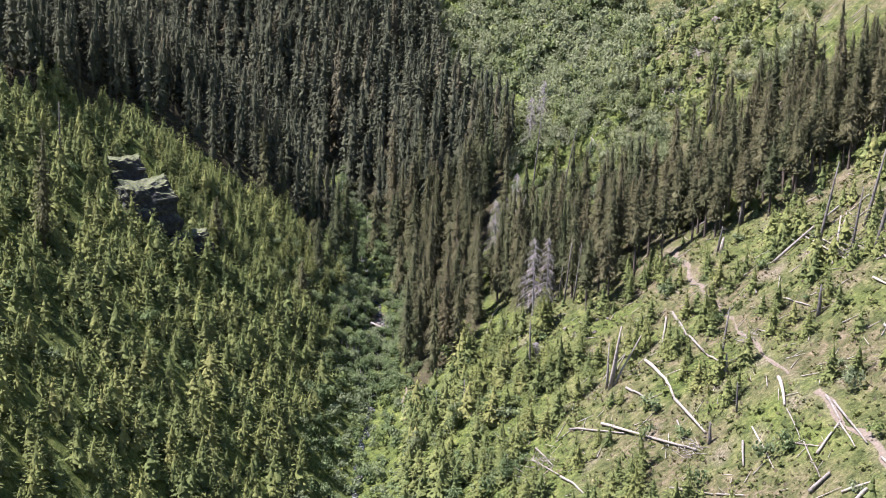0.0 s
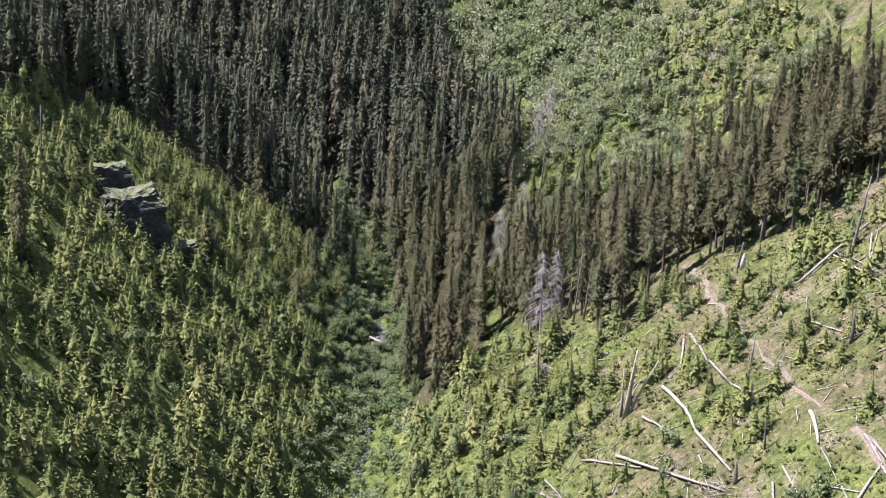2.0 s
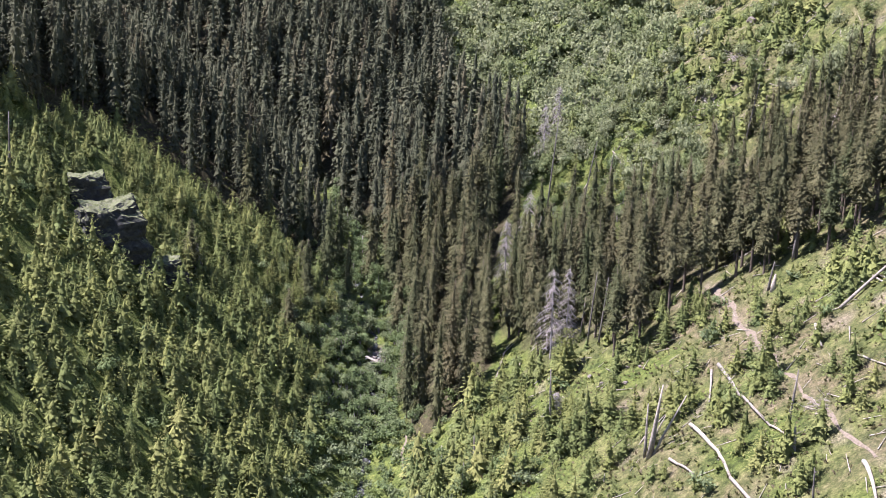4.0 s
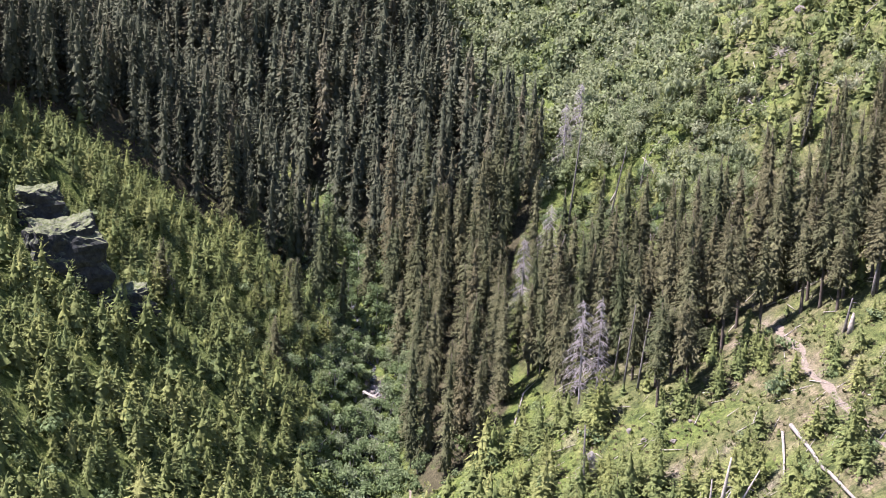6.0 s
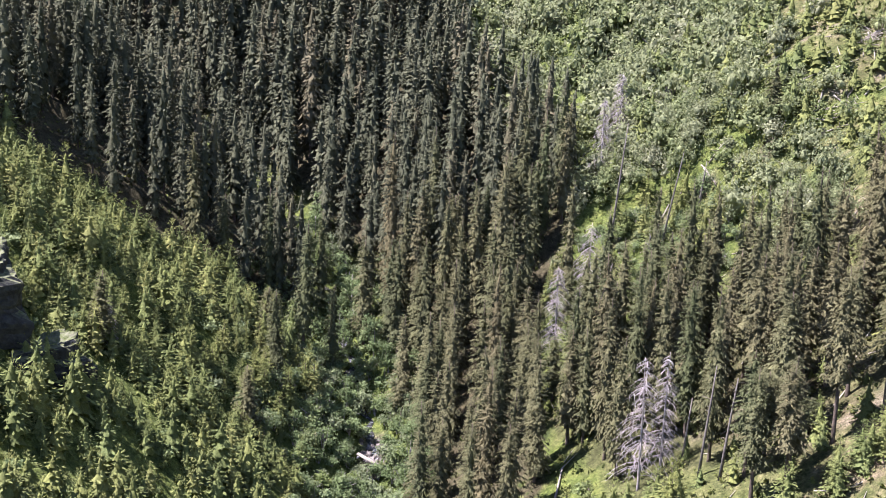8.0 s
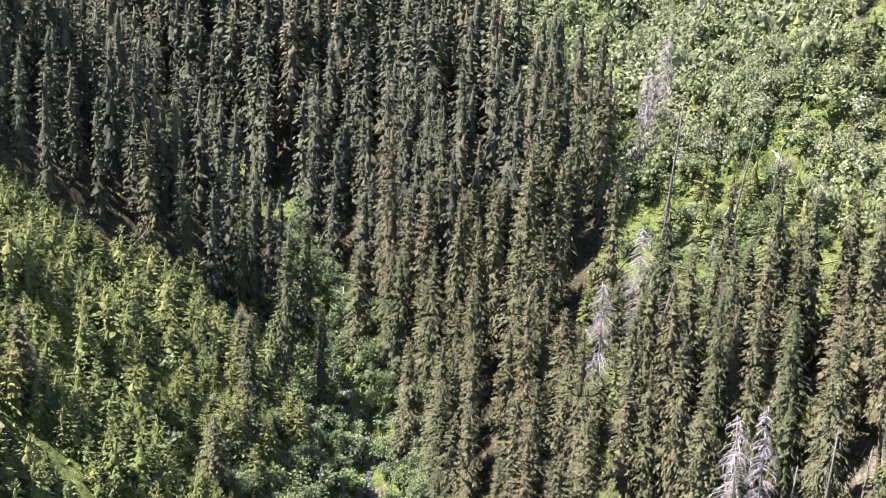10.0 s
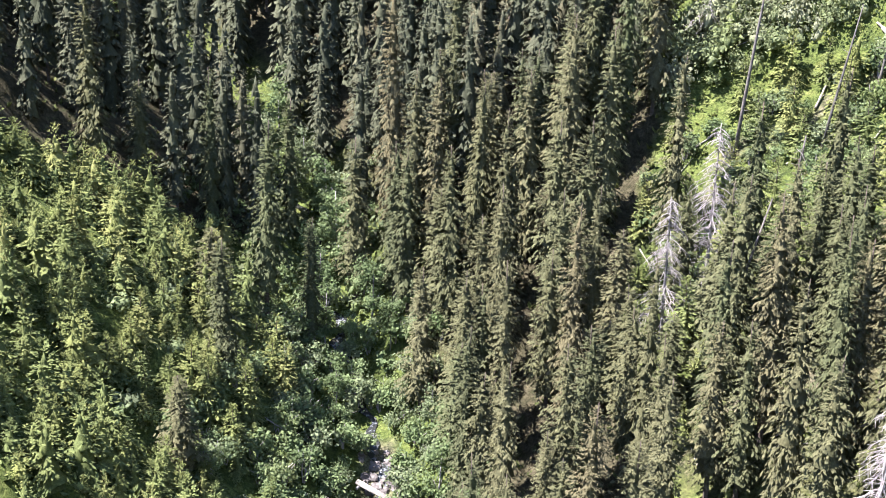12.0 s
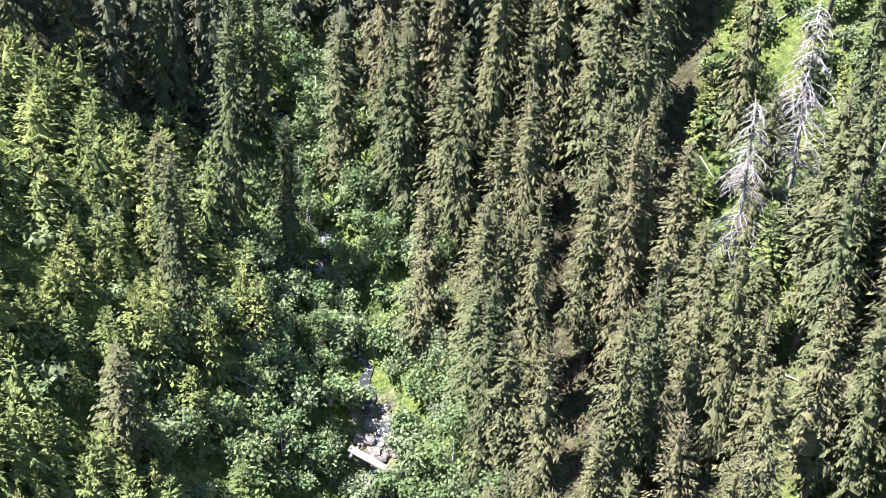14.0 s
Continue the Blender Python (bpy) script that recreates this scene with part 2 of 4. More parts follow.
def spread(rng, x0, x1, y0, y1, step, chance):
    """Places on a jittered grid, kept with the chance that chance(x, y) gives."""
    gx, gy = np.meshgrid(np.arange(x0, x1, step), np.arange(y0, y1, step))
    gx = (gx + rng.uniform(-0.48, 0.48, gx.shape) * step).ravel()
    gy = (gy + rng.uniform(-0.48, 0.48, gy.shape) * step).ravel()
    keep = rng.uniform(0, 1, gx.shape) < chance(gx, gy)
    return gx[keep], gy[keep]


# ---- plant shapes ----
def tube(points, radii, sides=6, cap=True):
    """A tapered round bar along points."""
    P = np.asarray(points, float)
    V, F = [], []
    for i, p in enumerate(P):
        d = P[min(i + 1, len(P) - 1)] - P[max(i - 1, 0)]
        d = d / (np.linalg.norm(d) + 1e-9)
        a = np.cross(d, (0.0, 0.0, 1.0) if abs(d[2]) < 0.8 else (1.0, 0.0, 0.0))
        a /= np.linalg.norm(a)
        b = np.cross(d, a)
        for k in range(sides):
            w = 2 * math.pi * k / sides
            V.append(p + radii[i] * (math.cos(w) * a + math.sin(w) * b))
    for i in range(len(P) - 1):
        for k in range(sides):
            a, b = i * sides + k, i * sides + (k + 1) % sides
            F += [(a, b, b + sides), (a, b + sides, a + sides)]
    if cap:
        V += [P[0], P[-1]]
        n, e = len(V), (len(P) - 1) * sides
        for k in range(sides):
            F += [(n - 2, (k + 1) % sides, k), (n - 1, e + k, e + (k + 1) % sides)]
    return np.array(V), np.array(F)


def join(pieces):
    V, F, n = [], [], 0
    for v, f in pieces:
        V.append(v)
        F.append(f + n)
        n += len(v)
    return np.concatenate(V), np.concatenate(F)


def tufts(rng, foot, way, length, width):
    """Small ridged needle clumps, all at once: foot, direction, length, half width."""
    way = way / np.linalg.norm(way, axis=1)[:, None]
    side = np.cross(way, (0.0, 0.0, 1.0))
    side /= np.linalg.norm(side, axis=1)[:, None] + 1e-6
    top = np.cross(side, way)
    n = len(foot)
    L, w = length[:, None], width[:, None]
    fat = rng.uniform(0.3, 0.6, n)[:, None]
    V = np.stack([foot,
                  foot + way * L * fat + side * w - top * w * rng.uniform(0.2, 0.9, n)[:, None],
                  foot + way * L * fat - side * w * rng.uniform(0.7, 1.2, n)[:, None] - top * w * rng.uniform(0.2, 0.9, n)[:, None],
                  foot + way * L + np.array([0, 0, -0.12]) * L], 1)
    F = np.array([(0, 1, 3), (0, 3, 2)])
    return V.reshape(-1, 3), (F[None] + (np.arange(n) * 4)[:, None, None]).reshape(-1, 3)


def boughs(rng, base, az, reach, lift, droop, count, size, sag=1.0, slim=1.0):
    """Boughs round a stem, each hung with needle clumps: height, azimuth, length, lift (tangent), droop."""
    out = np.stack([np.cos(az), np.sin(az), np.zeros(len(az))], 1)
    side = np.stack([-np.sin(az), np.cos(az), np.zeros(len(az))], 1)
    foot = np.stack([np.zeros(len(az)), np.zeros(len(az)), base], 1)
    n, pieces = len(az), []
    for i in range(count):
        k = rng.uniform(0.55, 0.85, n) if i == 0 else rng.uniform(0.25, 0.9, n)
        p = foot + out * (reach * k)[:, None]
        p[:, 2] += reach * k * lift - droop * reach * k * k
        turn = (rng.uniform(-0.35, 0.35, n) if i == 0 else rng.uniform(0.2, 1.1, n) * (1 if i % 2 else -1))
        way = out * rng.uniform(0.5, 1.0, n)[:, None] + side * turn[:, None]
        way[:, 2] = lift - 2 * droop * k - sag * rng.uniform(0.1, 0.6, n)
        L = size * (0.3 * reach + 0.12 + 0.07 * min(1.0, base.max() / 10)) * rng.uniform(0.6, 1.4, n)
        pieces.append(tufts(rng, p, way, L, L * slim * rng.uniform(0.17, 0.32, n)))
    return join(pieces)


def old_spruce(rng, H, R, bare, whorls, arms, count, size, slim=1.0):
    """Crown of a tall slim old spruce, pointed above and ragged below."""
    b = H * bare
    k = np.repeat(np.linspace(0, 1, whorls), arms)
    n = len(k)
    u = np.clip(k + rng.uniform(-0.4, 0.4, n) / whorls, 0, 1)
    z = b + (H * 0.975 - b) * u
    az = rng.uniform(0, 6.283, n)
    lobe = 1 + 0.2 * np.sin(az * 2 + u * 7 + rng.uniform(0, 6)) + 0.16 * np.sin(az * 3 - u * 19 + rng.uniform(0, 6))
    r = R * np.minimum((1 - u) ** 0.52 * 1.1, 1) * (0.6 + 0.4 * np.clip(u / 0.14, 0, 1)) * rng.uniform(0.72, 1.12, n) * lobe + 0.16
    lift = np.interp(u, [0, 0.6, 0.9, 1], [-0.4, -0.15, 0.25, 1.0]) + rng.uniform(-0.15, 0.15, n)
    return boughs(rng, z, az, r, lift, 0.22 - 0.27 * u, count, size, 1.0, slim)


def skirts(rng, H, low, R, power, tiers, sides, dip):
    """The dense inside of a conifer: overlapping ragged skirts."""
    V, F = [], []
    for k in range(tiers):
        u = k / tiers
        z0 = H * (low + (0.99 - low) * np.clip(u + rng.uniform(-0.4, 0.4) / tiers, 0, 0.98))
        z1 = min(H * (low + (0.99 - low) * (u + 1.9 / tiers)), H)
        r0 = R * (1 - u) ** power * (0.75 + 0.25 * min(1, u / 0.12)) + 0.02 * H / 3
        n = len(V)
        tilt = rng.uniform(-0.12, 0.12, 2) * r0
        turn = rng.uniform(0, 6.283)
        for i in range(sides):
            a = turn + 6.283 * i / sides
            r = r0 * rng.uniform(0.45, 1.3)
            V.append((math.cos(a) * r + tilt[0], math.sin(a) * r + tilt[1], z0 - dip * r0 * rng.uniform(-0.2, 1.6)))
        for i in range(sides):
            a = turn + 6.283 * (i + 0.5) / sides
            V.append((math.cos(a) * r0 * 0.5 + tilt[0], math.sin(a) * r0 * 0.5 + tilt[1], z0 + (z1 - z0) * rng.uniform(0.15, 0.6)))
        V.append((0, 0, z1))
        for i in range(sides):
            j = (i + 1) % sides
            F += [(n + i, n + j, n + sides + i), (n + sides + i, n + j, n + sides + j), (n + sides + i, n + sides + j, n + 2 * sides)]
    return np.array(V, float), np.array(F)


def young_spruce(rng, H, R, whorls, arms, steps, fine):
    """Crown of a small cone-shaped spruce in tiers."""
    k = np.repeat(np.linspace(0, 1, whorls), arms)
    n = len(k)
    u = np.clip(k + rng.uniform(-0.25, 0.25, n) / whorls, 0, 1)
    z = H * (0.06 + 0.92 * u)
    r = R * (1 - u) ** 0.9 * rng.uniform(0.75, 1.15, n) + 0.04 * H
    az = rng.uniform(0, 6.283, n) + np.tile(np.arange(arms), whorls) * 6.283 / arms
    lift = np.interp(u, [0, 0.7, 1], [-0.1, 0.35, 1.8])
    return boughs(rng, z, az, r, lift, 0.12, steps, fine, 0.35, 0.9)


def leaf_cloud(rng, lobes, leaves, size):
    """Small leaves over the outside of several uneven lobes (x, y, z, radius)."""
    V = []
    weight = np.array([l[3] ** 2 for l in lobes])
    pick = rng.choice(len(lobes), leaves, p=weight / weight.sum())
    c = np.array([l[:3] for l in lobes])[pick]
    r = np.array([l[3] for l in lobes])[pick]
    d = rng.normal(0, 1, (leaves, 3))
    d[:, 2] = np.where(d[:, 2] < -0.4, -d[:, 2], d[:, 2])
    d /= np.linalg.norm(d, axis=1)[:, None]
    p = c + d * (r * rng.uniform(0.4, 1.2, leaves))[:, None]
    nrm = d + rng.normal(0, 0.75, (leaves, 3)) + np.array([0, 0, 0.5])
    nrm /= np.linalg.norm(nrm, axis=1)[:, None]
    t1 = np.cross(nrm, rng.normal(0, 1, (leaves, 3)))
    t1 /= np.linalg.norm(t1, axis=1)[:, None]
    t2 = np.cross(nrm, t1)
    s = (size * rng.uniform(0.6, 1.4, leaves))[:, None]
    V = np.stack([p - t1 * s, p + t2 * s * 0.7 - nrm * s * 0.15, p + t1 * s, p - t2 * s * 0.7 - nrm * s * 0.15], 1).reshape(-1, 3)
    q = np.arange(leaves)[:, None] * 4
    F = np.concatenate([q + [[0, 1, 2]], q + [[0, 2, 3]]])
    blob = []
    for l in lobes:
        bm = bmesh.new()
        bmesh.ops.create_icosphere(bm, subdivisions=1, radius=1)
        bm.verts.ensure_lookup_table()
        bv = np.array([v.co for v in bm.verts]) * rng.uniform(0.2, 0.48, (len(bm.verts), 1))
        bf = np.array([[v.index for v in q.verts] for q in bm.faces])
        bm.free()
        blob.append((bv * l[3] + np.array(l[:3]), bf))
    return join([(V, F)] + blob)


def bush_lobes(rng, R, H):
    return [(rng.uniform(-0.55, 0.55) * R, rng.uniform(-0.55, 0.55) * R, H * rng.uniform(0.3, 0.75), R * rng.uniform(0.35, 0.62)) for _ in range(7)]


def bare_bough(rng, z, u, R):
    """One leafless drooping bough of a dead spruce with its twigs."""
    az = rng.uniform(0, 6.283)
    L = R * (1 - u * 0.75) * rng.uniform(0.55, 1.15)
    o = np.array([math.cos(az), math.sin(az), 0])
    s = np.array([-o[1], o[0], 0])
    pts = [np.array([0, 0, z]) + (o + s * rng.uniform(-0.15, 0.15) * k) * L * k + np.array([0, 0, -1]) * L * (0.5 * k * k + 0.05 * k) for k in (0, 0.4, 0.75, 1)]
    out = [tube(pts, [0.042, 0.034, 0.026, 0.012], 3, False)]
    for k in (1, 1, 2, 2, 2, 3):
        tip = pts[k] + (o * rng.uniform(0.1, 0.7) + s * rng.choice([-1, 1]) * rng.uniform(0.4, 1.0)) * L * 0.32 + np.array([0, 0, -rng.uniform(0.1, 0.35) * L])
        out.append(tube([pts[k], tip], [0.02, 0.008], 3, False))
    return join(out)


def trunk_line(rng, H, r0, lean=0.01, top=0.03):
    k = np.array([0, 0.03, 0.3, 0.6, 0.85, 1.0])
    bend = rng.uniform(-lean, lean, 2)
    pts = [(bend[0] * H * q * q, bend[1] * H * q * q, H * q - (0.8 if q == 0 else 0)) for q in k]
    return tube(pts, [r0 * 1.5, r0, r0 * 0.85, r0 * 0.55, r0 * 0.25, top], 7)


def scatter(variants, xs, ys, scale, spin, tall, rng, mats):
    """One mesh out of many plants. variants: lists of (verts, faces, material slot)."""
    places = lay(xs, ys) - (0, 0, 0.15)
    V, F, I, T, n = [], [], [], [], 0
    for place, s, w, t in zip(places, scale, spin, tall):
        c, q = math.cos(w) * s, math.sin(w) * s
        m = np.array([[c, q, 0], [-q, c, 0], [0, 0, s * t]])
        tint = rng.uniform()
        for v, f, slot in variants[rng.randint(len(variants))]:
            V.append(v @ m + place)
            F.append(f + n)
            I.append(np.full(len(f), slot))
            T.append(np.full(len(f), tint))
            n += len(v)
    return np.concatenate(V), np.concatenate(F), np.concatenate(I), np.concatenate(T)


# ---- ground ----
def build_ground():
    def axis(lo, hi, step, far):
        core = np.arange(lo, hi + step, step)
        grow = np.cumsum(step * 1.18 ** np.arange(1, 60))
        grow = grow[grow < far]
        return np.concatenate([lo - grow[::-1], core, hi + grow])
    xs, ys = axis(-110, 100, 1.5, 1400), axis(95, 320, 1.5, 1500)
    X, Y = np.meshgrid(xs, ys)
    nx, ny = len(xs), len(ys)
    i = (np.arange(ny - 1)[:, None] * nx + np.arange(nx - 1)[None]).ravel()
    me = tri_mesh("ground", lay(X.ravel(), Y.ravel()), np.stack([i, i + 1, i + nx + 1, i + nx], 1), [M_GROUND], smooth=True)
    x, y = X.ravel(), Y.ravel()
    d, _ = by_stream(x, y)
    wood = np.where(inside(x, y, WOOD), 1.0, np.where(inside(x, y, BELT), np.clip((y - 186) / 20, 0.15, 0.6), 0.0)) * np.clip((np.abs(d) - 6) / 3, 0, 1)
    meadow = np.clip((x - 18) / 14, 0, 1) * np.clip(waves(x, y, 17, 21) * 0.9 + 0.65, 0.0, 1) * np.where(y > 232, np.clip((x - 44) / 16, 0, 0.8), 1)
    trail = np.clip(1.3 - line_distance(x, y, TRAIL) / 0.7, 0, 1) * 0.35
    patch = np.clip((waves(x, y, 11, 31) + 0.5 * waves(x, y, 4, 33) - 0.72) * 3, 0, 0.8) * np.clip((x - 12) / 8, 0, 1)
    bed = np.clip(1.6 - np.abs(d) / 1.1, 0, 1) * np.where((y > 232) & (y < 243), 0.8, 0.0)
    for name, value in (("wood", wood), ("meadow", meadow), ("bare", np.maximum(np.maximum(trail, patch), bed))):
        a = me.attributes.new(name, "FLOAT", "POINT")
        a.data.foreach_set("value", value.astype(np.float32))
    thing("ground", "steep grassy mountain valley ground with bare soil patches", "ground", kind="structure", data=me)


build_ground()


def soil_material():
    m, tree, b = material("trodden_soil", 0.95, 0.1)
    c = ramp(tree, noise_out(tree, 3.0, 5, 0.7), [(0.3, (0.1, 0.08, 0.06)), (0.7, (0.21, 0.172, 0.14))])
    tree.links.new(c, b.inputs["Base Color"])
    bump = node(tree, "ShaderNodeBump", Strength=0.8, Distance=0.1)
    tree.links.new(noise_out(tree, 6, 4), bump.inputs["Height"])
    tree.links.new(bump.outputs[0], b.inputs["Normal"])
    return m


M_SOIL = soil_material()


def path_ribbon(name, line, half, label, seed):
    """A trodden strip that follows the ground, with uneven edges."""
    r = np.random.RandomState(seed)
    P = np.array(line, float)
    cut = np.concatenate([[0], np.cumsum(np.hypot(*np.diff(P, axis=0).T))])
    at = np.arange(0, cut[-1], 0.5)
    x, y = np.interp(at, cut, P[:, 0]) + 0.25 * np.sin(at * 0.7), np.interp(at, cut, P[:, 1])
    dx, dy = np.gradient(x), np.gradient(y)
    L = np.hypot(dx, dy)
    nx, ny = -dy / L, dx / L
    rows = []
    for k in (-1, -0.5, 0, 0.5, 1):
        w = k * half * (1 + 0.35 * np.sin(at * 1.1 + 3 * k) + r.uniform(-0.15, 0.15, len(at)))
        px, py = x + nx * w, y + ny * w
        rows.append(lay(px, py) + (0, 0, 0.1 - 0.09 * abs(k)))
    V = np.concatenate(rows)
    n, F = len(at), []
    for k in range(4):
        i = np.arange(n - 1) + k * n
        F.append(np.stack([i, i + 1, i + n + 1, i + n], 1))
    thing(name, label, "path", kind="structure", data=tri_mesh(name, V, np.concatenate(F), [M_SOIL], smooth=True))


path_ribbon("footpath", TRAIL[5:9], 0.42, "narrow trodden pale soil footpath across the slope", 1)
path_ribbon("footpath_lower", TRAIL[3:6], 0.22, "faint trodden soil line through the grass", 2)
path_ribbon("eroded_track", [(51.6, 130), (52.4, 124), (53.6, 117), (53.9, 113)], 0.5, "eroded strip of pale bare soil", 3)
path_ribbon("stream_path", LOW_TRAIL, 0.25, "short pale footpath beside the stream", 4)

# ---- old spruces ----
rng = np.random.RandomState(11)


def spruce_pair(R, low, whorls, arms, count, size, mat):
    """Crown and trunk of one old spruce, 20 m high."""
    crown = join([old_spruce(rng, 20.0, R, low, whorls, arms, count, size, 0.8), skirts(rng, 19.0, low + 0.02, R * 0.52, 0.6, 18, 8, 0.8)])
    return tri_mesh("spruce_crown", *crown, [mat]), tri_mesh("spruce_trunk", *trunk_line(rng, 20.0, 0.22), [M_BARK])


NEAR_MESH = [spruce_pair(rng.uniform(1.75, 2.35), rng.uniform(0.04, 0.16), 48, 10, 8, 0.46, M_SPRUCE) for _ in range(9)]
MID_MESH = [spruce_pair(rng.uniform(1.75, 2.3), rng.uniform(0.05, 0.18), 44, 9, 6, 0.68, M_SPRUCE) for _ in range(7)]
HIGH_MESH = [spruce_pair(rng.uniform(1.8, 2.4), rng.uniform(0.26, 0.38) if i < 3 else rng.uniform(0.1, 0.2), 46, 10, 7, 0.5, M_BELT) for i in range(7)]


def wood_shapes(count, size, slim):
    """Crowns with plain trunks for the joined wood."""
    out = []
    for _ in range(9):
        R, low = rng.uniform(1.75, 2.3), rng.uniform(0.05, 0.16)
        v, f = join([old_spruce(rng, 20.0, R, low, 27, 7, count, size, slim), skirts(rng, 19.2, low, R * 0.6, 0.55, 9, 6, 0.8)])
        tv, tf = tube([(0, 0, -0.8), (0, 0, 19)], [0.24, 0.05], 4, False)
        out.append([(v, f, 0), (tv, tf, 1)])
    return out


FAR_NEARER, FAR_OLD = wood_shapes(4, 0.76, 0.95), wood_shapes(2, 1.25, 1.2)


def old_tree(x, y, H, wide, label, shapes=NEAR_MESH):
    crown, trunk = shapes[rng.randint(len(shapes))]
    t = thing("spruce_tree", label, "tree", "old spruces of the wood")
    part("trunk", trunk, t)
    part("crown", crown, t)
    t.matrix_world = pose(*spot(x, y, -0.2), rng.uniform(-1.2, 1.2), rng.uniform(-1.2, 1.2), rng.uniform(0, 360)) @ Matrix.Diagonal((wide, wide, H / 20, 1))


SLIM = "tall slim old spruce with drooping brownish-green boughs"
STEMMED = "old brownish-green spruce with a bare lower trunk"
# known trees: x, y, height of the top
WOOD_TREES = [(-22.1, 255, 41), (-29.4, 270.6, 41.5), (-6.6, 266, 43), (-2.8, 251.6, 39.5), (1.4, 242, 39.5), (6.7, 239, 40), (11.3, 235.5, 37.8), (18.2, 248.3, 50),
              (-27.2, 252.2, 31), (-17.4, 256, 30.5), (-8.6, 260.5, 37), (7, 248.4, 43.5), (9.8, 231, 31), (6.7, 230.8, 42), (5.4, 235.1, 36), (-8.7, 270.1, 51.5),
              (13.4, 281.7, 58), (8.5, 253.4, 52), (-1.5, 272.7, 52), (-6, 244.5, 30), (-12.9, 265.2, 36), (-21.1, 278, 36)]
BELT_TREES = [(17.4, 238.5, 40), (19.2, 233.5, 36), (22.3, 228.5, 41), (26, 227.5, 47), (28.3, 216.7, 52), (34.3, 201.5, 54), (35.4, 194.5, 52), (30, 185.5, 47), (33, 184.5, 48), (57, 185.5, 64), (61, 183.5, 66), (65, 183, 69), (54, 188.5, 63), (51.5, 189.5, 62), (55, 222, 66), (19, 208, 46),
              (27.8, 205.3, 49.5), (37.6, 193, 41), (30.5, 190, 47), (33, 192, 44), (40.5, 205, 54), (43, 197.5, 55), (41.8, 201, 56), (52.5, 186, 58), (58, 190, 62), (14.5, 226, 34)]
for x, y, top in WOOD_TREES:
    old_tree(x, y, 0.92 * (top - float(plan_height(x, y))), rng.uniform(0.9, 1.1), SLIM)
for x, y, top in BELT_TREES:
    old_tree(x, y, 0.92 * (top - float(plan_height(x, y))), rng.uniform(0.85, 1.1), STEMMED, HIGH_MESH[:3] if y < 204 else HIGH_MESH[3:])
known = np.array([t[:2] for t in WOOD_TREES + BELT_TREES])


def clear_of_known(x, y, least):
    return np.min(np.hypot(x[:, None] - known[None, :, 0], y[:, None] - known[None, :, 1]), axis=1) > least


wx, wy = spread(rng, -40, 26, 196, 270, 4.5, lambda x, y: inside(x, y, WOOD) * 0.9)
d_w, _ = by_stream(wx, wy)
keep = ((d_w > 6.5) | (d_w < -9)) & clear_of_known(wx, wy, 2.8)
for x, y in zip(wx[keep], wy[keep]):
    old_tree(x, y, rng.uniform(12, 21), rng.uniform(0.75, 1.1), SLIM, NEAR_MESH if y < 250 else MID_MESH)
bx, by = spread(rng, 8, 110, 180, 240, 4.4, lambda x, y: inside(x, y, BELT) * np.where((y < 200) & (x < 50), 0.62, 0.95) * ~((x > 18) & (x < 26) & (y < 203)))
ex, ey = spread(rng, 44, 100, 180, 222, 5.0, lambda x, y: inside(x, y, BELT) * 0.6)
bx, by = np.concatenate([bx, ex]), np.concatenate([by, ey])
keep = clear_of_known(bx, by, 2.4) & (line_distance(bx, by, TRAIL) > 1.5)
for x, y in zip(bx[keep], by[keep]):
    old_tree(x, y, rng.uniform(12, 20), rng.uniform(0.8, 1.1), STEMMED, HIGH_MESH[:3] if y < 196 else HIGH_MESH[3:])
# single old trees on the open slopes: x, y, height
for x, y, H in [(-61.6, 169, 18), (-44, 220, 9), (-27, 226, 9), (-24.8, 241, 13), (62, 236, 11), (50, 262, 7), (66, 214, 13)]:
    old_tree(x, y, H, 0.85, "lone ragged brownish old spruce on the open slope")
fx, fy = spread(rng, -190, 26, 216, 416, 4.7, lambda x, y: inside(x, y, WOOD) * np.where(x < -58, 0.8, 0.93) * np.where((x > -66) & (x < -31) & (y < 292), 0.5, 1) * ~((x > -40) & (y < 270)) * (x > -0.48 * y) * (x < 24) * (y < 415))
d_w, _ = by_stream(fx, fy)
fx, fy = fx[np.abs(d_w) > 4], fy[np.abs(d_w) > 4]
for name, shapes, band in (("spruce_wood", FAR_NEARER, fy < 305), ("spruce_wood_far", FAR_OLD, fy >= 305)):
    n = int(band.sum())
    v, f, idx, tnt = scatter(shapes, fx[band], fy[band], rng.uniform(0.75, 1.12, n), rng.uniform(0, 6.28, n), rng.uniform(0.8, 1.08, n), rng, 0)
    thing(name, "dense old spruce wood on the far slopes, haze and shade in its colour", "trees", kind="stuff", data=tri_mesh(name, v, f, [M_HAZED_WOOD, M_BARK], idx, tnt))

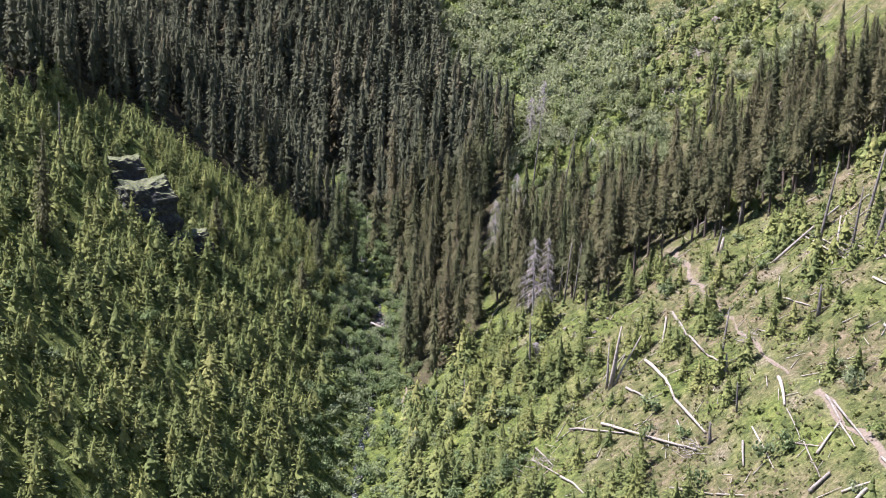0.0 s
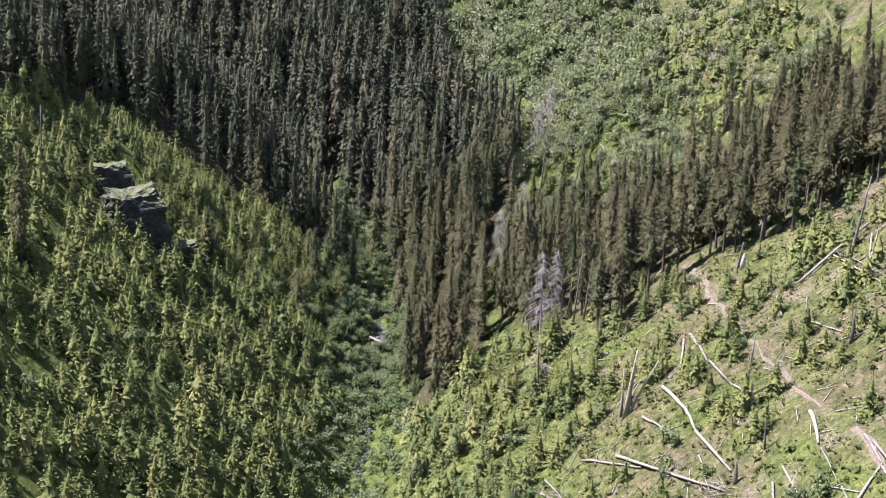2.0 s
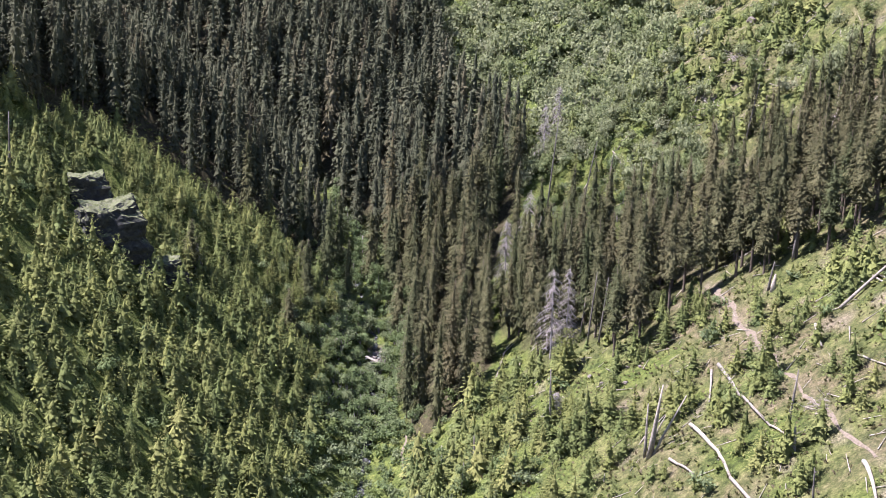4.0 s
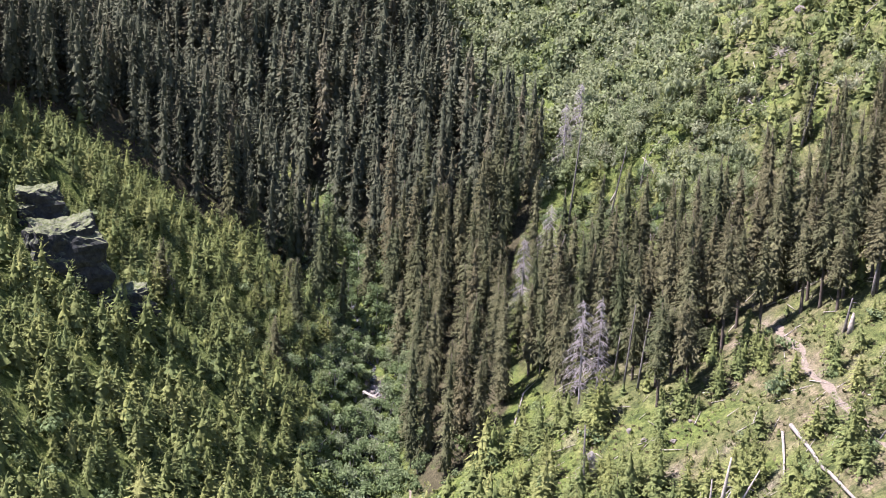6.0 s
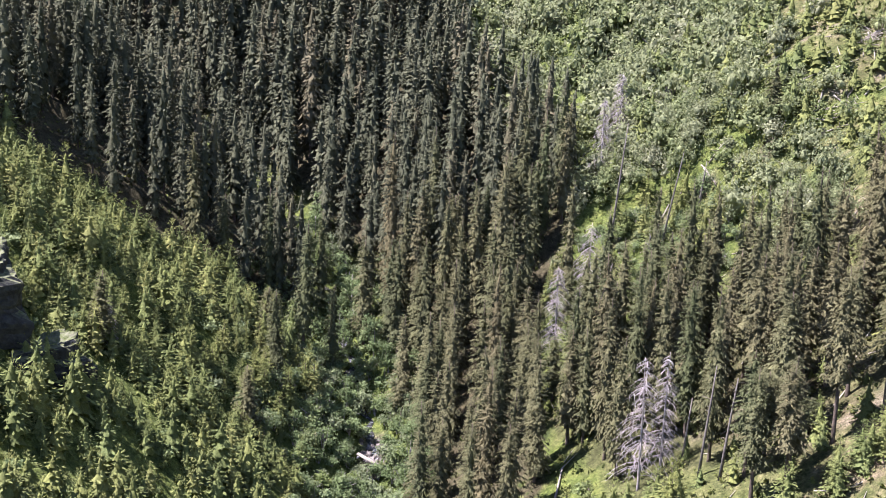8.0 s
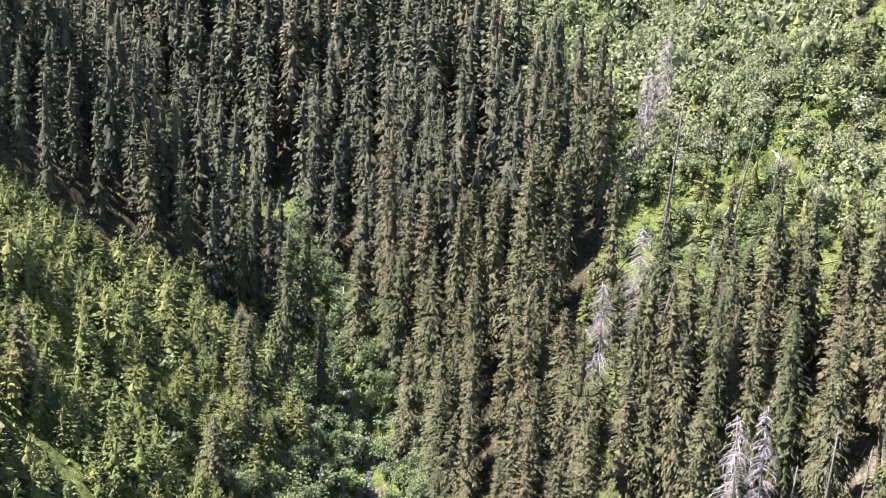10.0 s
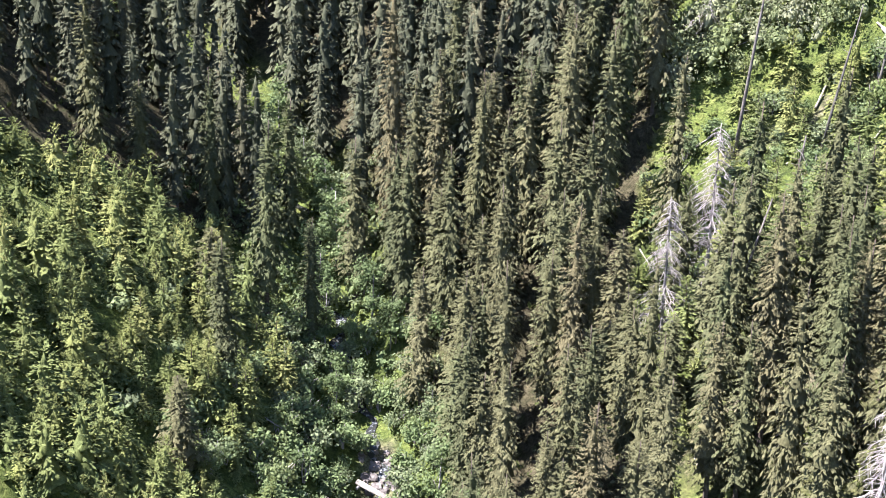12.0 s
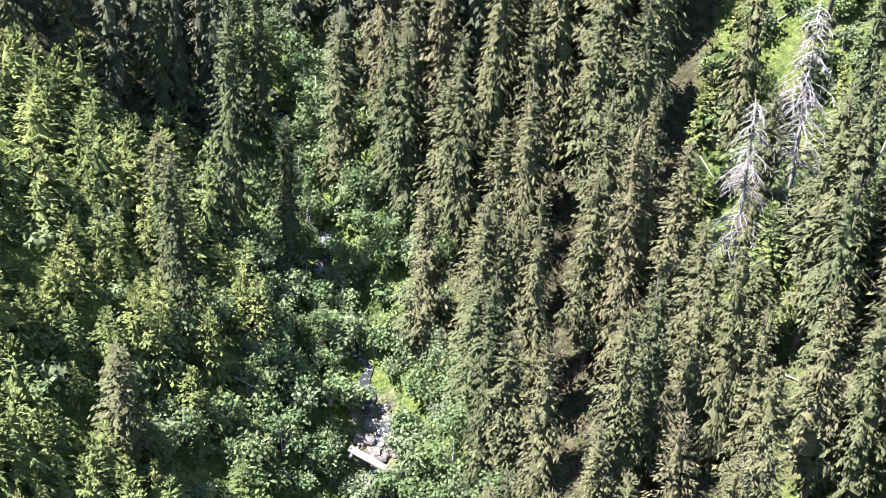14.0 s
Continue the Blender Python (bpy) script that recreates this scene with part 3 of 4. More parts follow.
# ---- young spruces ----
# fallen trunks: x, y of both ends, radius
CLEARING_LOGS = [(41.7, 167.6, 42.1, 158.4, 0.33), (42.1, 158.4, 42.9, 148.1, 0.27), (42.9, 148.1, 44.2, 145.7, 0.21), (40.8, 167.5, 38.8, 160.2, 0.23), (35.7, 157.1, 37.5, 144.2, 0.35), (37.5, 144.2, 39.2, 133.6, 0.29), (31.9, 151.6, 33.8, 146.9, 0.26), (27.8, 147.5, 33.4, 138.3, 0.3), (33.4, 138.3, 37.6, 131.8, 0.24), (23.4, 150.5, 30.3, 143, 0.22), (33.5, 127.8, 37.2, 122.3, 0.19), (17.8, 150, 21, 141.8, 0.17), (18.6, 152, 20.5, 144.8, 0.18), (21.2, 141, 23.7, 135.2, 0.25), (36.9, 139.7, 37, 136.5, 0.16), (48.9, 135.8, 47.9, 130.2, 0.32), (48, 129.6, 47.7, 124.1, 0.11), (47.9, 123.4, 47.3, 117, 0.11), (48.3, 120.5, 52.1, 123.7, 0.22)]
LOWER_LOGS = [(52, 128, 52.1, 123.7, 0.23), (52, 123.5, 51.5, 118.4, 0.15), (52.4, 126.7, 52.7, 118.2, 0.19), (46.3, 125, 49.1, 121.3, 0.11), (42.5, 128.7, 41.4, 124.6, 0.19), (44, 130.1, 44, 121.9, 0.15), (45.8, 115.9, 48.2, 116.7, 0.32), (45.2, 110.5, 47.5, 111.1, 0.24), (48.2, 111.4, 51, 112.6, 0.32), (48.3, 113.8, 51, 112.9, 0.21), (53.1, 115.6, 53.1, 111.4, 0.18), (37.5, 122.1, 39.9, 119.4, 0.15)]


def off_logs(x, y):
    out = np.full(np.shape(x), 1e9)
    for xa, ya, xb, yb, _ in CLEARING_LOGS + LOWER_LOGS:
        out = np.minimum(out, line_distance(x, y, [(xa, ya), (xb, yb)]))
    return out


rng = np.random.RandomState(23)
YOUNG_SHAPES = [[(*join([young_spruce(rng, 3.0, rng.uniform(1.1, 1.45), 11, 7, 2, 0.8), skirts(rng, 2.75, 0.02, 0.98, 0.95, 7, 8, 0.34)]), 0)] for _ in range(7)]
YOUNG_FINE = [[(*join([young_spruce(rng, 3.0, rng.uniform(1.05, 1.4), 13, 8, 4, 0.58), skirts(rng, 2.55, 0.02, 0.8, 0.9, 6, 7, 0.3)]), 0)] for _ in range(6)]
YOUNG_MESH = []
for i in range(6):
    c = join([young_spruce(rng, 3.0, rng.uniform(1.0, 1.35), 16, 11, 6, 0.52), skirts(rng, 2.2, 0.03, 0.5, 0.9, 7, 8, 0.28)])
    YOUNG_MESH.append((tri_mesh("young_crown", *c, [M_YOUNG]), tri_mesh("young_trunk", *tube([(0, 0, -0.3), (0, 0, 2.8)], [0.06, 0.015], 5, False), [M_BARK])))


TIERED_MESH = []
for i in range(5):
    c = join([young_spruce(rng, 3.0, rng.uniform(1.1, 1.4), 12, 11, 5, 0.5), skirts(rng, 2.6, 0.03, 0.75, 0.9, 9, 10, 0.22)])
    TIERED_MESH.append((tri_mesh("young_crown", *c, [M_YOUNG]), YOUNG_MESH[i][1]))


def young_tree(x, y, s, label, group, shapes=YOUNG_MESH):
    crown, trunk = shapes[rng.randint(len(shapes))]
    t = thing("young_spruce", label, "tree", group)
    part("trunk", trunk, t)
    part("crown", crown, t)
    t.matrix_world = pose(*spot(x, y, -0.1), rng.uniform(-3, 3), rng.uniform(-3, 3), rng.uniform(0, 360)) @ Matrix.Diagonal((s, s, s * rng.uniform(0.9, 1.25), 1))


def young_chance(x, y):
    d, _ = by_stream(x, y)
    left = (d < -8) & ~inside(x, y, WOOD) & (np.hypot((x + 60) / 5, (y - 214) / 5) > 1) & (np.hypot((x + 55.5) / 7, (y - 207.5) / 6.5) > 1)
    gaps = np.clip(0.8 + 0.9 * waves(x, y, 9, 41), 0.12, 0.97)
    return np.where(left & (x > 4 - 0.55 * y), gaps, 0)


yx, yy = spread(rng, -130, 0, 108, 296, 2.0, young_chance)
size = np.clip(rng.normal(1.15, 0.4, len(yx)) + 0.3 * waves(yx, yy, 18, 43), 0.45, 2.1)
front = (yy > 226) & (yy < 248) & (yx > -34)
for x, y, s in zip(yx[front], yy[front], size[front]):
    young_tree(x, y, s, "bright green young spruce on the steep slope above the stream", "young spruces above the stream")


def clearing_chance(x, y):
    d, _ = by_stream(x, y)
    free = (d > 9) & ~inside(x, y, WOOD) & ~inside(x, y, BELT) & (line_distance(x, y, TRAIL) > 1.8)
    p = np.clip(0.28 + 0.7 * waves(x, y, 13, 51), 0.02, 0.9) * np.where(x < 22, 3.0, np.where(x < 34, 1.6, 1)) * np.where((x > 40) & (y < 150), 0.35, 1)
    return np.where(free, p, 0)


mx, my = spread(rng, -2, 78, 100, 198, 2.6, lambda x, y: clearing_chance(x, y) * (off_logs(x + 0.3, y - 1.5) > 1.7))
m_size = np.clip(rng.normal(1.2, 0.38, len(mx)) + 0.25 * waves(mx, my, 13, 51) + np.where((mx < 24) & (my > 150), 0.35, 0), 0.4, 2.2)
close = (mx > 9) & (mx < 58) & (my > 122) & (my < 206)
for x, y, s in zip(mx[close], my[close], m_size[close]):
    young_tree(x, y, float(s), "small bushy green spruce growing on the grassy clearing", "young spruces on the clearing", TIERED_MESH)
# young spruces placed where camera rays through their feet meet the ground
VIEW_YOUNG = [(42.8, 175.8), (44.7, 176.5), (43.2, 164.1), (44.9, 164.2), (49.6, 169.1), (50.1, 164.9), (51.7, 166.7), (53.4, 168.5), (49.0, 175.0), (52.7, 161.4), (39.5, 153.6), (40.5, 150.0), (39.2, 147.2), (39.4, 158.5), (44.3, 137.9), (42.7, 136.8), (46.9, 143.0), (51.5, 147.1), (52.2, 144.6), (54.3, 147.0), (52.1, 153.9), (53.6, 151.7), (37.1, 165.4), (38.6, 169.2), (34.6, 160.3), (28.1, 164.6), (29.9, 166.2), (25.5, 171.6), (23.4, 167.1), (25.6, 158.1), (21.7, 177.8), (57.7, 147.2), (59.3, 147.9), (55.1, 143.2), (59.5, 144.5), (58.0, 169.2), (59.4, 168.8), (40.5, 184.3), (42.5, 185.7)]
for x, y in VIEW_YOUNG:
    young_tree(x, y, rng.uniform(1.05, 1.6), "bushy tiered dark green young spruce in a cluster on the clearing", "young spruces on the clearing", TIERED_MESH)
ux, uy = spread(rng, 8, 100, 182, 240, 3.4, lambda x, y: inside(x, y, BELT) * 0.6 * (line_distance(x, y, TRAIL) > 1.5))
gx, gy = spread(rng, 14, 84, 234, 300, 3.8, lambda x, y: np.where((x < 40) & (y < 262), 0.75, np.clip(0.5 + 0.5 * waves(x, y, 17, 53), 0.1, 0.9)) * ~inside(x, y, WOOD) * ~inside(x, y, BELT))
glade = (gx < 36) & (gy < 268)
for x, y in zip(gx[glade], gy[glade]):
    young_tree(x, y, rng.uniform(0.6, 1.9), "fresh green young spruce in the sunny glade", "young spruces of the glade")
gx, gy = gx[~glade], gy[~glade]
tx, ty = np.concatenate([yx[~front], mx[~close], gx, ux]), np.concatenate([yy[~front], my[~close], gy, uy])
ts = np.concatenate([size[~front], m_size[~close], rng.uniform(0.6, 1.9, len(gx)), rng.uniform(0.4, 1.2, len(ux))])
by_glade = (ty > 212) & (ty < 272) & (tx > -62) & (tx < 46)
for name, shapes, band in (("young_spruce_thicket", YOUNG_FINE, by_glade), ("young_spruce_slope", YOUNG_SHAPES, ~by_glade)):
    n = int(band.sum())
    v, f, idx, tnt = scatter(shapes, tx[band], ty[band], ts[band], rng.uniform(0, 6.28, n), rng.uniform(0.85, 1.3, n), rng, 0)
    thing(name, "dense bright green young spruces covering the steep slopes", "trees", kind="stuff", data=tri_mesh(name, v, f, [M_YOUNG], idx, tnt))

# ---- bushes and leafy trees ----
rng = np.random.RandomState(37)
WILLOW = [[(*leaf_cloud(rng, bush_lobes(rng, 1.8, 1.5)[:4], 120, 0.19), 0)] for _ in range(6)]
WILLOW_FINE = [[(*leaf_cloud(rng, bush_lobes(rng, 1.8, 1.6)[:6], 380, 0.105), 0)] for _ in range(6)]


def willow_chance(x, y):
    d, _ = by_stream(x, y)
    free = (d > 12) & ~inside(x, y, WOOD) & ~inside(x, y, BELT) & (y > 226)
    p = np.clip(1.2 - (x - 38 - np.clip(y - 290, 0, 80) * 0.3) / 17, 0.12, 1) * np.clip(0.9 + 0.55 * waves(x, y, 16, 61), 0.2, 1) * np.where((y < 262) & (x < 42), 0.0, 1)
    return np.where(free & (x < 0.43 * y - 18), p, 0)


ux, uy = spread(rng, -10, 112, 228, 410, 2.4, willow_chance)
for name, shapes, band in (("willow_bushes", WILLOW_FINE, uy < 282), ("willow_thicket", WILLOW, uy >= 282)):
    n = int(band.sum())
    v, f, idx, tnt = scatter(shapes, ux[band], uy[band], np.clip(rng.normal(1.35, 0.42, n), 0.5, 2.3), rng.uniform(0, 6.28, n), rng.uniform(0.9, 1.7, n), rng, 0)
    thing(name, "pale grey-green willow bushes covering the upper slope", "bushes", kind="stuff", data=tri_mesh(name, v, f, [M_WILLOW], idx, tnt))

LEAFY = [tri_mesh("bush_leaves", *leaf_cloud(rng, bush_lobes(rng, 1.7, 2.4), 480, 0.14), [M_LEAF]) for _ in range(6)]
STEMS = [tri_mesh("bush_stems", *join([tube([(0, 0, -0.2), (rng.uniform(-0.5, 0.5), rng.uniform(-0.5, 0.5), 1.0), (rng.uniform(-1.1, 1.1), rng.uniform(-1.1, 1.1), 2.0)], [0.05, 0.04, 0.015], 4, False) for _ in range(6)]), [M_GREY]) for _ in range(3)]


def bush(x, y, s, label, group):
    t = thing("bush", label, "bush", group)
    part("stem", STEMS[rng.randint(3)], t)
    part("leaves", LEAFY[rng.randint(6)], t)
    t.matrix_world = pose(*spot(x, y, -0.2), 0, 0, rng.uniform(0, 360)) @ Matrix.Diagonal((s, s, s * rng.uniform(0.8, 1.4), 1))


def stream_chance(x, y):
    d, _ = by_stream(x, y)
    a = np.abs(d + 0.3)
    open_water = (y > 233) & (y < 241.5)
    p = np.where((a > np.where(open_water, 2.2, 0.0)) & (a < 10), 0.85, 0) + np.where((d > 9) & (d < 28) & (y < 204), 0.5, 0)
    p = p + np.where((d < -10) & (d > -24) & (y > 226), 0.4, 0)
    return np.where(line_distance(x, y, TRAIL) > 1.4, p, 0) * np.where(inside(x, y, WOOD), 0.55, 1)


cx, cy = spread(rng, -34, 8, 206, 296, 2.1, stream_chance)
low_part = (cy < 258) & (cx > -26)
for x, y in zip(cx[low_part], cy[low_part]):
    bush(x, y, rng.uniform(0.6, 1.2), "leafy light green shrub beside the stream", "shrubs along the stream")
SHRUBS = [[(*leaf_cloud(rng, bush_lobes(rng, 1.7, 1.9)[:4], 110, 0.2), 0)] for _ in range(6)]
lowx, lowy = spread(rng, -30, 18, 108, 206, 2.3, stream_chance)
sx, sy = spread(rng, -85, 72, 105, 262, 7.0, lambda x, y: ~inside(x, y, WOOD) * ~inside(x, y, BELT) * 0.4)
gx, gy = spread(rng, 17, 40, 234, 258, 2.5, lambda x, y: ~inside(x, y, WOOD) * ~inside(x, y, BELT) * 0.72)
for x, y in zip(gx, gy):
    bush(x, y, rng.uniform(0.5, 1.15), "low leafy green shrub in the sunny glade", "shrubs of the glade")
ox, oy = np.concatenate([lowx, sx, cx[~low_part]]), np.concatenate([lowy, sy, cy[~low_part]])
n = len(ox)
v, f, idx, tnt = scatter(SHRUBS, ox, oy, rng.uniform(0.5, 1.2, n), rng.uniform(0, 6.28, n), rng.uniform(0.8, 1.4, n), rng, 0)
thing("shrub_belt", "light green leafy shrubs along the lower stream and slopes", "bushes", kind="stuff", data=tri_mesh("shrub_belt", v, f, [M_LEAF], idx, tnt))

LEAF_CROWNS = []
for i in range(4):
    lobes = [(rng.uniform(-1.0, 1.0), rng.uniform(-1.0, 1.0), rng.uniform(2.0, 7.2), rng.uniform(0.7, 1.3)) for _ in range(13)]
    LEAF_CROWNS.append(tri_mesh("leafy_crown", *leaf_cloud(rng, lobes, 1300, 0.14), [M_LEAF]))
LEAF_TRUNK = tri_mesh("leafy_trunk", *join([tube([(0, 0, -0.4), (0.1, 0, 3), (0, 0.15, 7)], [0.12, 0.09, 0.03], 6), tube([(0.1, 0, 2.5), (0.9, 0.3, 4.4)], [0.06, 0.02], 5), tube([(0.08, 0, 3.2), (-0.8, -0.4, 5.2)], [0.05, 0.02], 5)]), [M_GREY])
for x, y, s in [(-13.8, 267, 1.2), (-17, 281, 1.1), (-20, 289, 1.1), (-11, 259, 0.9), (-15.5, 273, 1.2), (-24, 297, 1.1), (-3.5, 237, 0.8), (-4.5, 230, 0.9), (-16, 259, 0.8), (-19.5, 245, 0.7), (-2.5, 224, 0.8), (-23, 301, 1.2), (3, 180, 0.9), (6, 172, 0.8), (-1, 172, 0.7), (14, 148, 0.7), (-12, 263, 0.8), (-17, 264, 0.9), (-16, 277, 1.0), (-21, 284, 1.0), (-13, 255, 0.7), (-18, 270, 0.8), (-9, 254, 0.7), (-25, 292, 1.0), (-14.5, 247, 0.6), (-7, 247, 0.6), (-5, 241, 0.7), (-18.5, 238, 0.6)]:
    t = thing("leafy_tree", "light green broad-leaved tree standing by the stream", "tree", "leafy trees by the stream")
    part("trunk", LEAF_TRUNK, t)
    part("crown", LEAF_CROWNS[rng.randint(4)], t)
    t.matrix_world = pose(*spot(x, y, -0.2), 0, 0, rng.uniform(0, 360)) @ Matrix.Scale(s, 4)

# ---- dead wood ----
rng = np.random.RandomState(53)
UPPER_LOGS = [(57.1, 166, 69.8, 172.8, 0.29), (62.5, 175.9, 64, 152.6, 0.19), (68.3, 169.4, 62, 154.7, 0.19), (67.3, 153, 67.5, 149.2, 0.27), (64.9, 147.1, 65.5, 143.3, 0.26), (62.5, 137.1, 62.7, 134.7, 0.24), (61.4, 161.9, 59.8, 155.3, 0.18), (56.7, 161.2, 55.4, 157.6, 0.14), (55.2, 154.2, 57.3, 147.8, 0.18), (53.8, 165.5, 52.9, 160, 0.23), (73.7, 202.3, 73.1, 196.8, 0.22), (71.7, 221.5, 77.1, 230.1, 0.25), (80.4, 225.6, 83.8, 223.1, 0.25), (71.4, 227.5, 83.6, 225, 0.2), (83.6, 225, 91.7, 219.8, 0.2), (79.7, 240.4, 75.9, 229.8, 0.16), (70.3, 215.5, 75.9, 227.4, 0.15), (62.6, 176.9, 64.8, 158.5, 0.17), (69.2, 169, 72.7, 169.8, 0.15), (64.5, 160.4, 69.4, 169.9, 0.14), (74.7, 276.4, 77.8, 272.9, 0.16), (65.2, 269.6, 68.3, 268.4, 0.15), (67.9, 266.6, 70.9, 262, 0.15), (77.2, 253.9, 78.8, 249.2, 0.13), (79.9, 267.3, 86.7, 270.8, 0.16)]
SLOPE_LOGS = [(47, 280.4, 46.1, 275.2, 0.2), (56.9, 261.7, 55.6, 258.5, 0.19), (53.9, 259.5, 58.3, 257.4, 0.14), (54.5, 258.1, 56.7, 255.2, 0.14), (55.1, 254.4, 58.2, 252.3, 0.13), (52, 253.7, 54, 252.3, 0.13), (53.7, 245.7, 55.7, 248.9, 0.13), (41.1, 259, 43.9, 260.7, 0.18), (39.5, 259.1, 40.7, 255.2, 0.23), (40, 320.7, 40.7, 315, 0.24), (54.9, 266.7, 57.7, 266.3, 0.1), (61.3, 267.7, 64, 267.7, 0.1), (65.3, 266.4, 64.8, 263.7, 0.14), (58, 259.6, 59, 257.2, 0.18), (59.7, 258.5, 61.3, 259.7, 0.14), (61.6, 256.8, 62.9, 258.3, 0.14), (65.1, 269.9, 67.9, 269.7, 0.25), (65.9, 271.2, 65.6, 267.7, 0.2)]
GLADE_LOGS = [(28.4, 245.4, 29.8, 239.8, 0.2), (29.7, 239.8, 29.1, 237.4, 0.14), (26, 246.2, 26.4, 242.3, 0.15), (35.3, 248.2, 37.6, 242.7, 0.13), (32.9, 255.2, 34.9, 258.2, 0.14), (37.9, 253.4, 38.7, 248.3, 0.15), (39.2, 260, 40.8, 255.6, 0.14), (40.2, 259.4, 42.9, 261.4, 0.13), (12.5, 203.4, 14.3, 210.2, 0.2), (15.4, 199.4, 16.9, 204.1, 0.19), (24.5, 214.7, 28.6, 214.2, 0.12)]


def fallen_log(xa, ya, xb, yb, r, label, mat=M_DEAD):
    """A bare trunk that follows the ground, a little bent, with branch stubs."""
    n = 6
    pts, radii = [], []
    bow = rng.uniform(-0.012, 0.012) * math.hypot(xb - xa, yb - ya)
    foot, end = lay(xa, ya), lay(xb, yb)
    for k in range(n + 1):
        t = k / n
        p = lay(xa + (xb - xa) * t + bow * math.sin(t * 3.14), ya + (yb - ya) * t)
        p[2] = max(p[2], foot[2] + (end[2] - foot[2]) * t) + r * 0.7 + 0.12
        pts.append(p - foot)
        radii.append(r * 0.72 * (1.1 - 0.45 * t) * rng.uniform(0.93, 1.07))
    t = thing("fallen_log", label, "log", "fallen trunks on the slope")
    t.location = Vector(foot)
    stem = part("log_trunk", tri_mesh("log_trunk", *tube(pts, radii, 8), [mat]), t)
    P = np.array(pts)
    for _ in range(int(rng.randint(0, 4))):
        k = rng.randint(1, n)
        d = rng.normal(0, 1, 3)
        d[2] = abs(d[2]) + 0.3
        d /= np.linalg.norm(d)
        part("branch_stub", tri_mesh("branch_stub", *tube([P[k], P[k] + d * rng.uniform(0.4, 1.2)], [0.06, 0.025], 4), [mat]), stem)


for row in CLEARING_LOGS + LOWER_LOGS:
    fallen_log(*row, "bleached bare fallen trunk lying on the grassy clearing")
for row in UPPER_LOGS:
    fallen_log(*row, "long bleached fallen trunk lying across the steep slope")
for row in SLOPE_LOGS + GLADE_LOGS:
    fallen_log(*row, "pale fallen trunk among bushes on the upper slope")

DARK_SNAGS = [(62.8, 163.2, 12.8, 2.1, 0.22), (67, 152.6, 11, 2.2, 0.28), (69.2, 161.9, 11.2, 2.1, 0.26), (65.5, 156.9, 9.1, 1, 0.2), (43.7, 144.7, 8.7, 0.8, 0.19), (73.4, 213.2, 9.2, 0.7, 0.32), (73.1, 211.5, 8.5, 0.9, 0.27),
              (19.3, 175.8, 8.9, -0.3, 0.19), (8.1, 176.9, 5, -0.3, 0.18), (57.3, 145.8, 4.1, 0.1, 0.24), (39.3, 131.8, 2.7, -0.1, 0.22), (43.3, 134.3, 3.8, -0.2, 0.12), (60.8, 234.7, 10.4, 1.8, 0.17), (56.4, 185.1, 6.6, 0.5, 0.2), (52, 181.5, 4.2, 0.6, 0.18),
              (17.1, 226, 15.9, 4, 0.15), (32, 249.3, 12.9, 2.2, 0.13), (37.9, 253.3, 6.7, 0.7, 0.13), (25, 253.5, 18.2, 1.4, 0.16), (29.7, 247.5, 3.7, 0.3, 0.14), (26.9, 194.3, 11.9, 1, 0.14), (28.3, 191.2, 10.7, 1, 0.15), (26.5, 200.3, 7, 0.6, 0.13), (-69.6, 202.4, 10.5, 0, 0.17)]
PALE_SNAGS = [(29.9, 154.9, 9.6, 1.3, 0.24), (29.7, 155.9, 7, 0, 0.18), (30.4, 155.3, 8.5, 0.8, 0.2), (30.4, 155, 7.9, 3.8, 0.16), (31.5, 159.1, 3, 1.3, 0.13)]



def snag(x, y, H, lean, r, mat, label, twigs):
    t = thing("snag", label, "dead tree", "standing dead trunks")
    t.location = spot(x, y)
    k = np.array([0, 0.3, 0.65, 1.0])
    side = rng.uniform(-0.03, 0.03) * H
    pts = [np.array((lean * q, side * q * q, H * q - (0.6 if q == 0 else 0))) for q in k]
    stem = part("trunk", tri_mesh("snag_trunk", *tube(pts, [r * 1.25, r, r * 0.75, r * 0.35], 8), [mat]), t)
    for _ in range(twigs):
        q = rng.uniform(0.25, 0.97)
        p = np.array((lean * q, side * q * q, H * q))
        a, L = rng.uniform(0, 6.283), rng.uniform(0.3, 1.1)
        part("branch_stub", tri_mesh("branch_stub", *tube([p, p + L * np.array([math.cos(a), math.sin(a), rng.uniform(-0.4, 0.3)])], [0.04, 0.012], 4), [mat]), stem)


for x, y, H, lean, r in DARK_SNAGS:
    snag(x, y, H, lean, r, M_CHAR, "slender grey-brown standing dead trunk without branches", 7)
for x, y, H, lean, r in PALE_SNAGS:
    snag(x, y, H, lean, r, M_DEAD, "bleached white broken trunk standing in a cluster", 2)
snag(29.2, 159.5, 4.6, 3.6, 0.12, M_DEAD, "bleached white trunk leaning across others", 1)
snag(44.05, 142.8, 3.2, 0.0, 0.24, M_DEAD, "short bleached stump at a dark trunk's foot", 0)
snag(52.6, 181, 2.2, 0.2, 0.35, M_DEAD, "pale broken stump beside the trail", 2)

